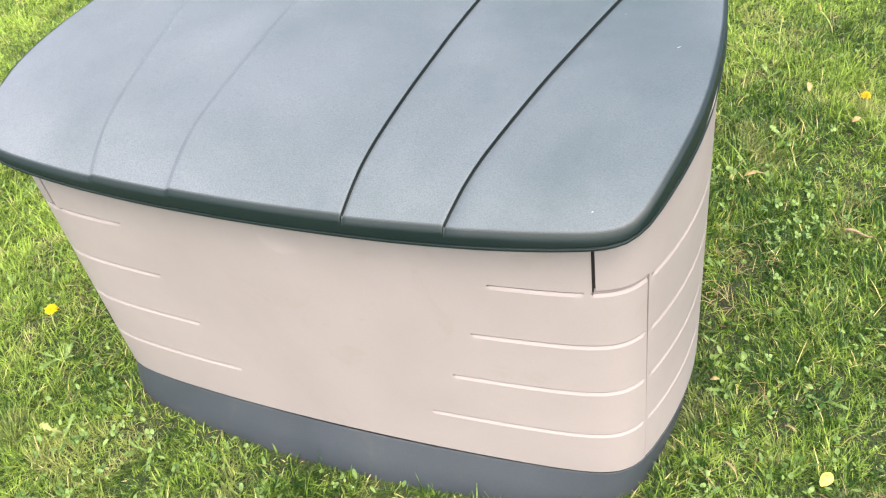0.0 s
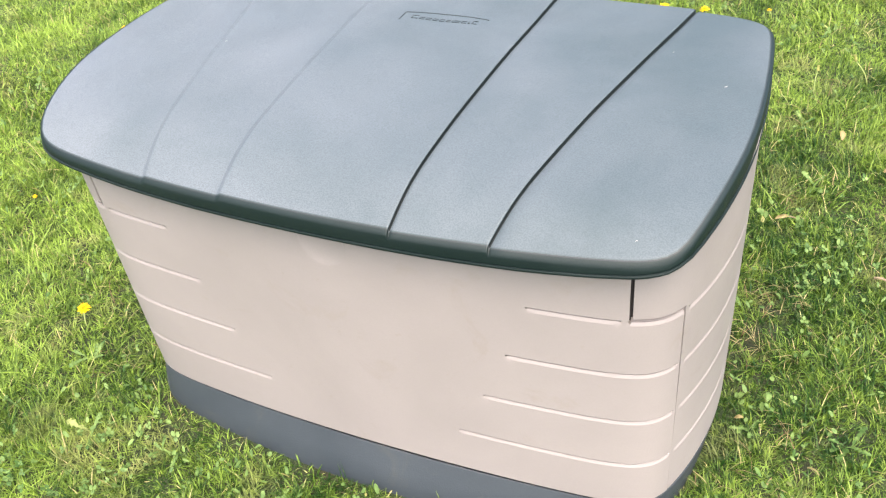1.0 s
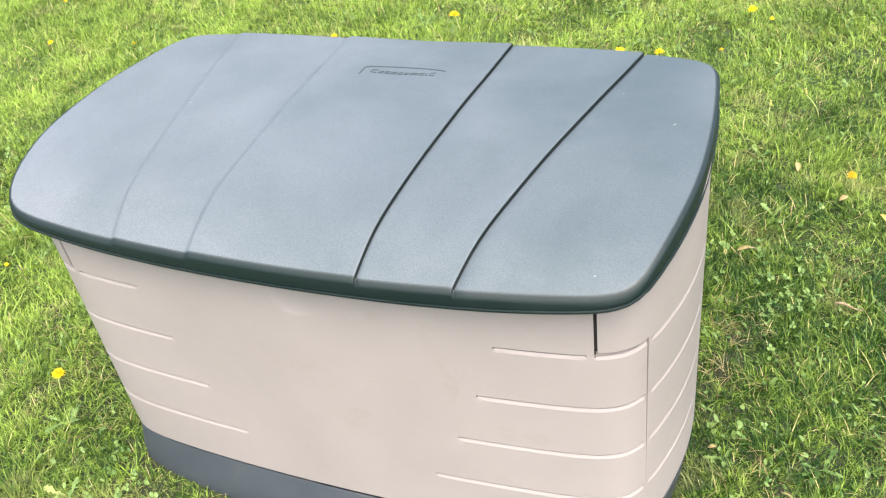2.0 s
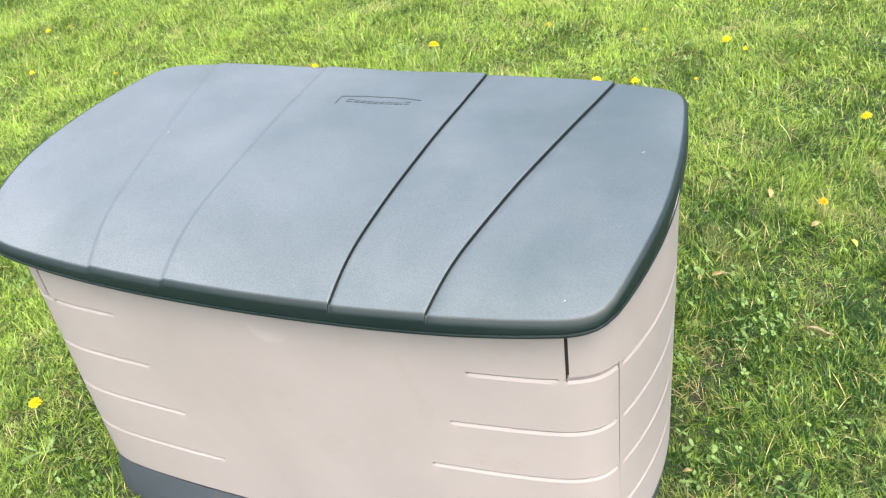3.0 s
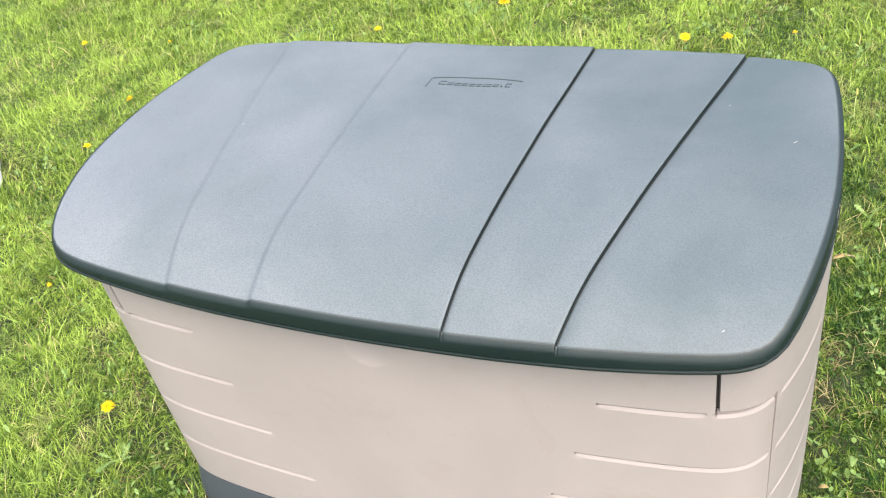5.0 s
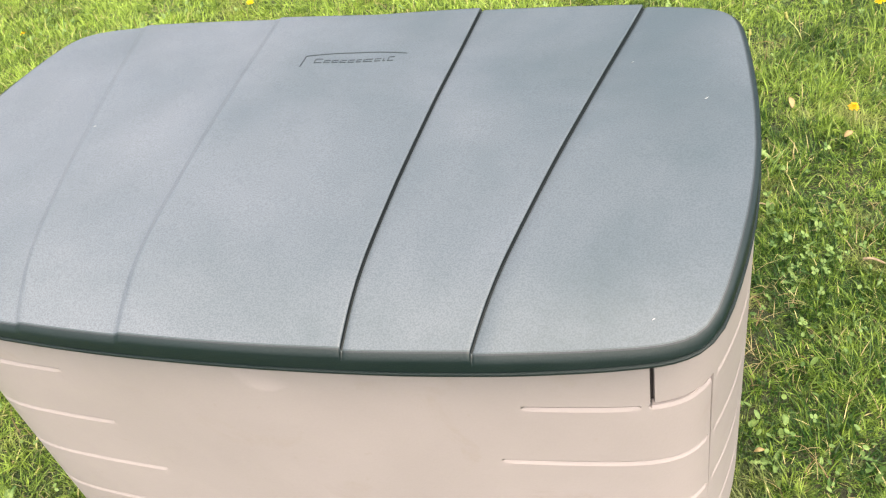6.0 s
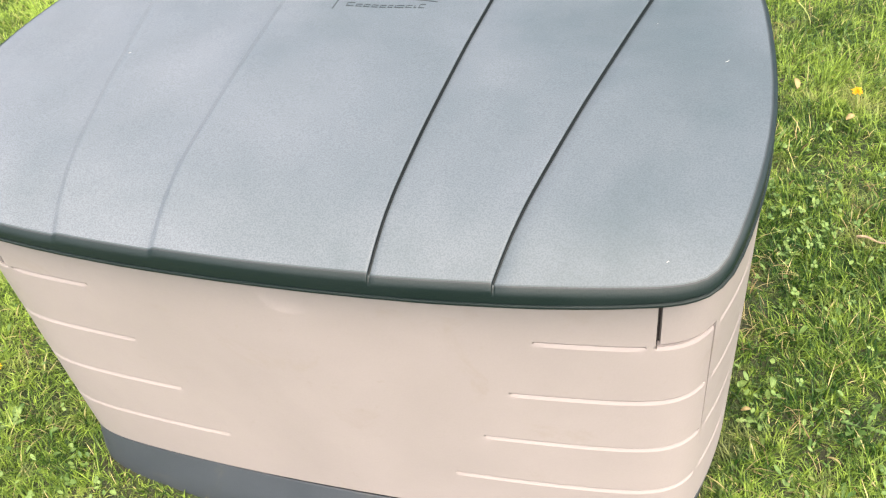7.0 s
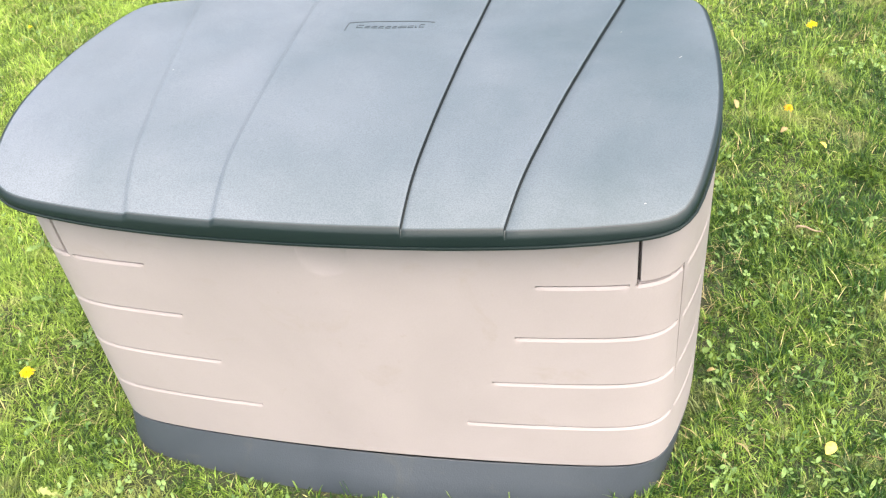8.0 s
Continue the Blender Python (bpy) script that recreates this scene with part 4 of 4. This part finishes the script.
def lay_clover():
    """Three round leaflets on each short stalk, in drifts."""
    x, y = scatter((-1.9, 1.3, -0.85, 2.2), 1100, lambda x, y: x < 9)
    drift = 0.08 + 0.70 * patch_noise(x, y, 3.6, 9.0) + 0.35 * patch_noise(x, y, 11.0, 10.0) + 0.4 * np.exp(-(((x + 0.45) / 0.6) ** 2 + ((y + 0.48) / 0.14) ** 2)) + 0.9 * np.exp(-(((x - 0.755) / 0.06) ** 2 + ((y - 0.105) / 0.07) ** 2))
    ok = (gen.random(len(x)) < drift - 0.5 * worn_spots(x, y)) & off_box(x, y, 0.035)
    x, y = x[ok], y[ok]
    n = len(x)
    z = ground_z(x, y) + gen.uniform(0.018, 0.042, n)
    r = gen.uniform(0.0024, 0.0056, n)
    turn, tip = gen.uniform(0, 6.28, n), gen.normal(0, 0.55, (n, 2))
    ring = np.linspace(0, 2 * math.pi, 7)[:-1]
    vs = []
    for k in range(3):
        a = turn + k * 2.094
        lx, ly = np.cos(a) * r, np.sin(a) * r
        px = lx[:, None] + r[:, None] * 0.86 * np.cos(ring + 0.2)[None]
        py = ly[:, None] + r[:, None] * 0.86 * np.sin(ring + 0.2)[None]
        pz = tip[:, :1] * px + tip[:, 1:] * py + 0.25 * np.hypot(px, py)
        vs.append(np.stack([px, py, pz], -1))
    v = np.concatenate(vs, 1) + np.stack([x, y, z], -1)[:, None]
    fan = [(6 * k, 6 * k + j, 6 * k + j + 1) for k in range(3) for j in range(1, 5)]
    f = (np.arange(n)[:, None, None] * 18 + np.array(fan)[None]).reshape(-1, 3)
    tagged(new("clover", big_mesh("clover", v.reshape(-1, 3), f, WEED)), "small green clover leaves growing through the lawn", "clover", kind="stuff")


def lay_weeds():
    """Small oval leaves of low weeds between the blades, thickest beside and before the box."""
    x, y = scatter((-1.9, 1.35, -0.85, 2.2), 3600, lambda x, y: x < 9)
    side = np.exp(-(((x - 0.84) / 0.22) ** 2 + ((y - 0.0) / 0.40) ** 2)) + 0.8 * np.exp(-(((x + 0.35) / 0.7) ** 2 + ((y + 0.45) / 0.14) ** 2))
    ok = gen.random(len(x)) < 0.02 + 0.12 * patch_noise(x, y, 5.0, 11.0) + side * (0.30 + 0.50 * patch_noise(x, y, 14.0, 12.0))
    x, y = x[ok], y[ok]
    x, y = x[off_box(x, y, 0.02)], y[off_box(x, y, 0.02)]
    n = len(x)
    long, wide = gen.uniform(0.007, 0.017, n), gen.uniform(0.0022, 0.0048, n)
    turn, dip, tip = gen.uniform(0, 6.28, n), gen.uniform(-0.8, 1.0, n), gen.normal(0, 0.6, n)
    z = ground_z(x, y) + gen.uniform(0.014, 0.036, n)
    vs = []
    for t, w, q in ((0.0, 0.0, 0), (0.2, 0.75, -1), (0.55, 1.0, -1), (0.85, 0.7, -1), (1.0, 0.0, 0), (0.85, 0.7, 1), (0.55, 1.0, 1), (0.2, 0.75, 1), (0.5, 0.0, 0)):
        u, side_way = long * t, wide * w * q
        vs.append(np.stack([x + u * np.cos(turn) - side_way * np.sin(turn), y + u * np.sin(turn) + side_way * np.cos(turn), z + u * dip + side_way * tip + 0.25 * np.abs(side_way)], -1))
    v = np.stack(vs, 1).reshape(-1, 3)
    fan = [(8, k, (k + 1) % 8) for k in range(8)]
    f = (np.arange(n)[:, None, None] * 9 + np.array(fan)[None]).reshape(-1, 3)
    tagged(new("weed_leaves", big_mesh("weed_leaves", v, f, WEED)), "small oval green weed leaves among the grass", "weeds", kind="stuff")


lay_straw()
lay_clover()
lay_weeds()
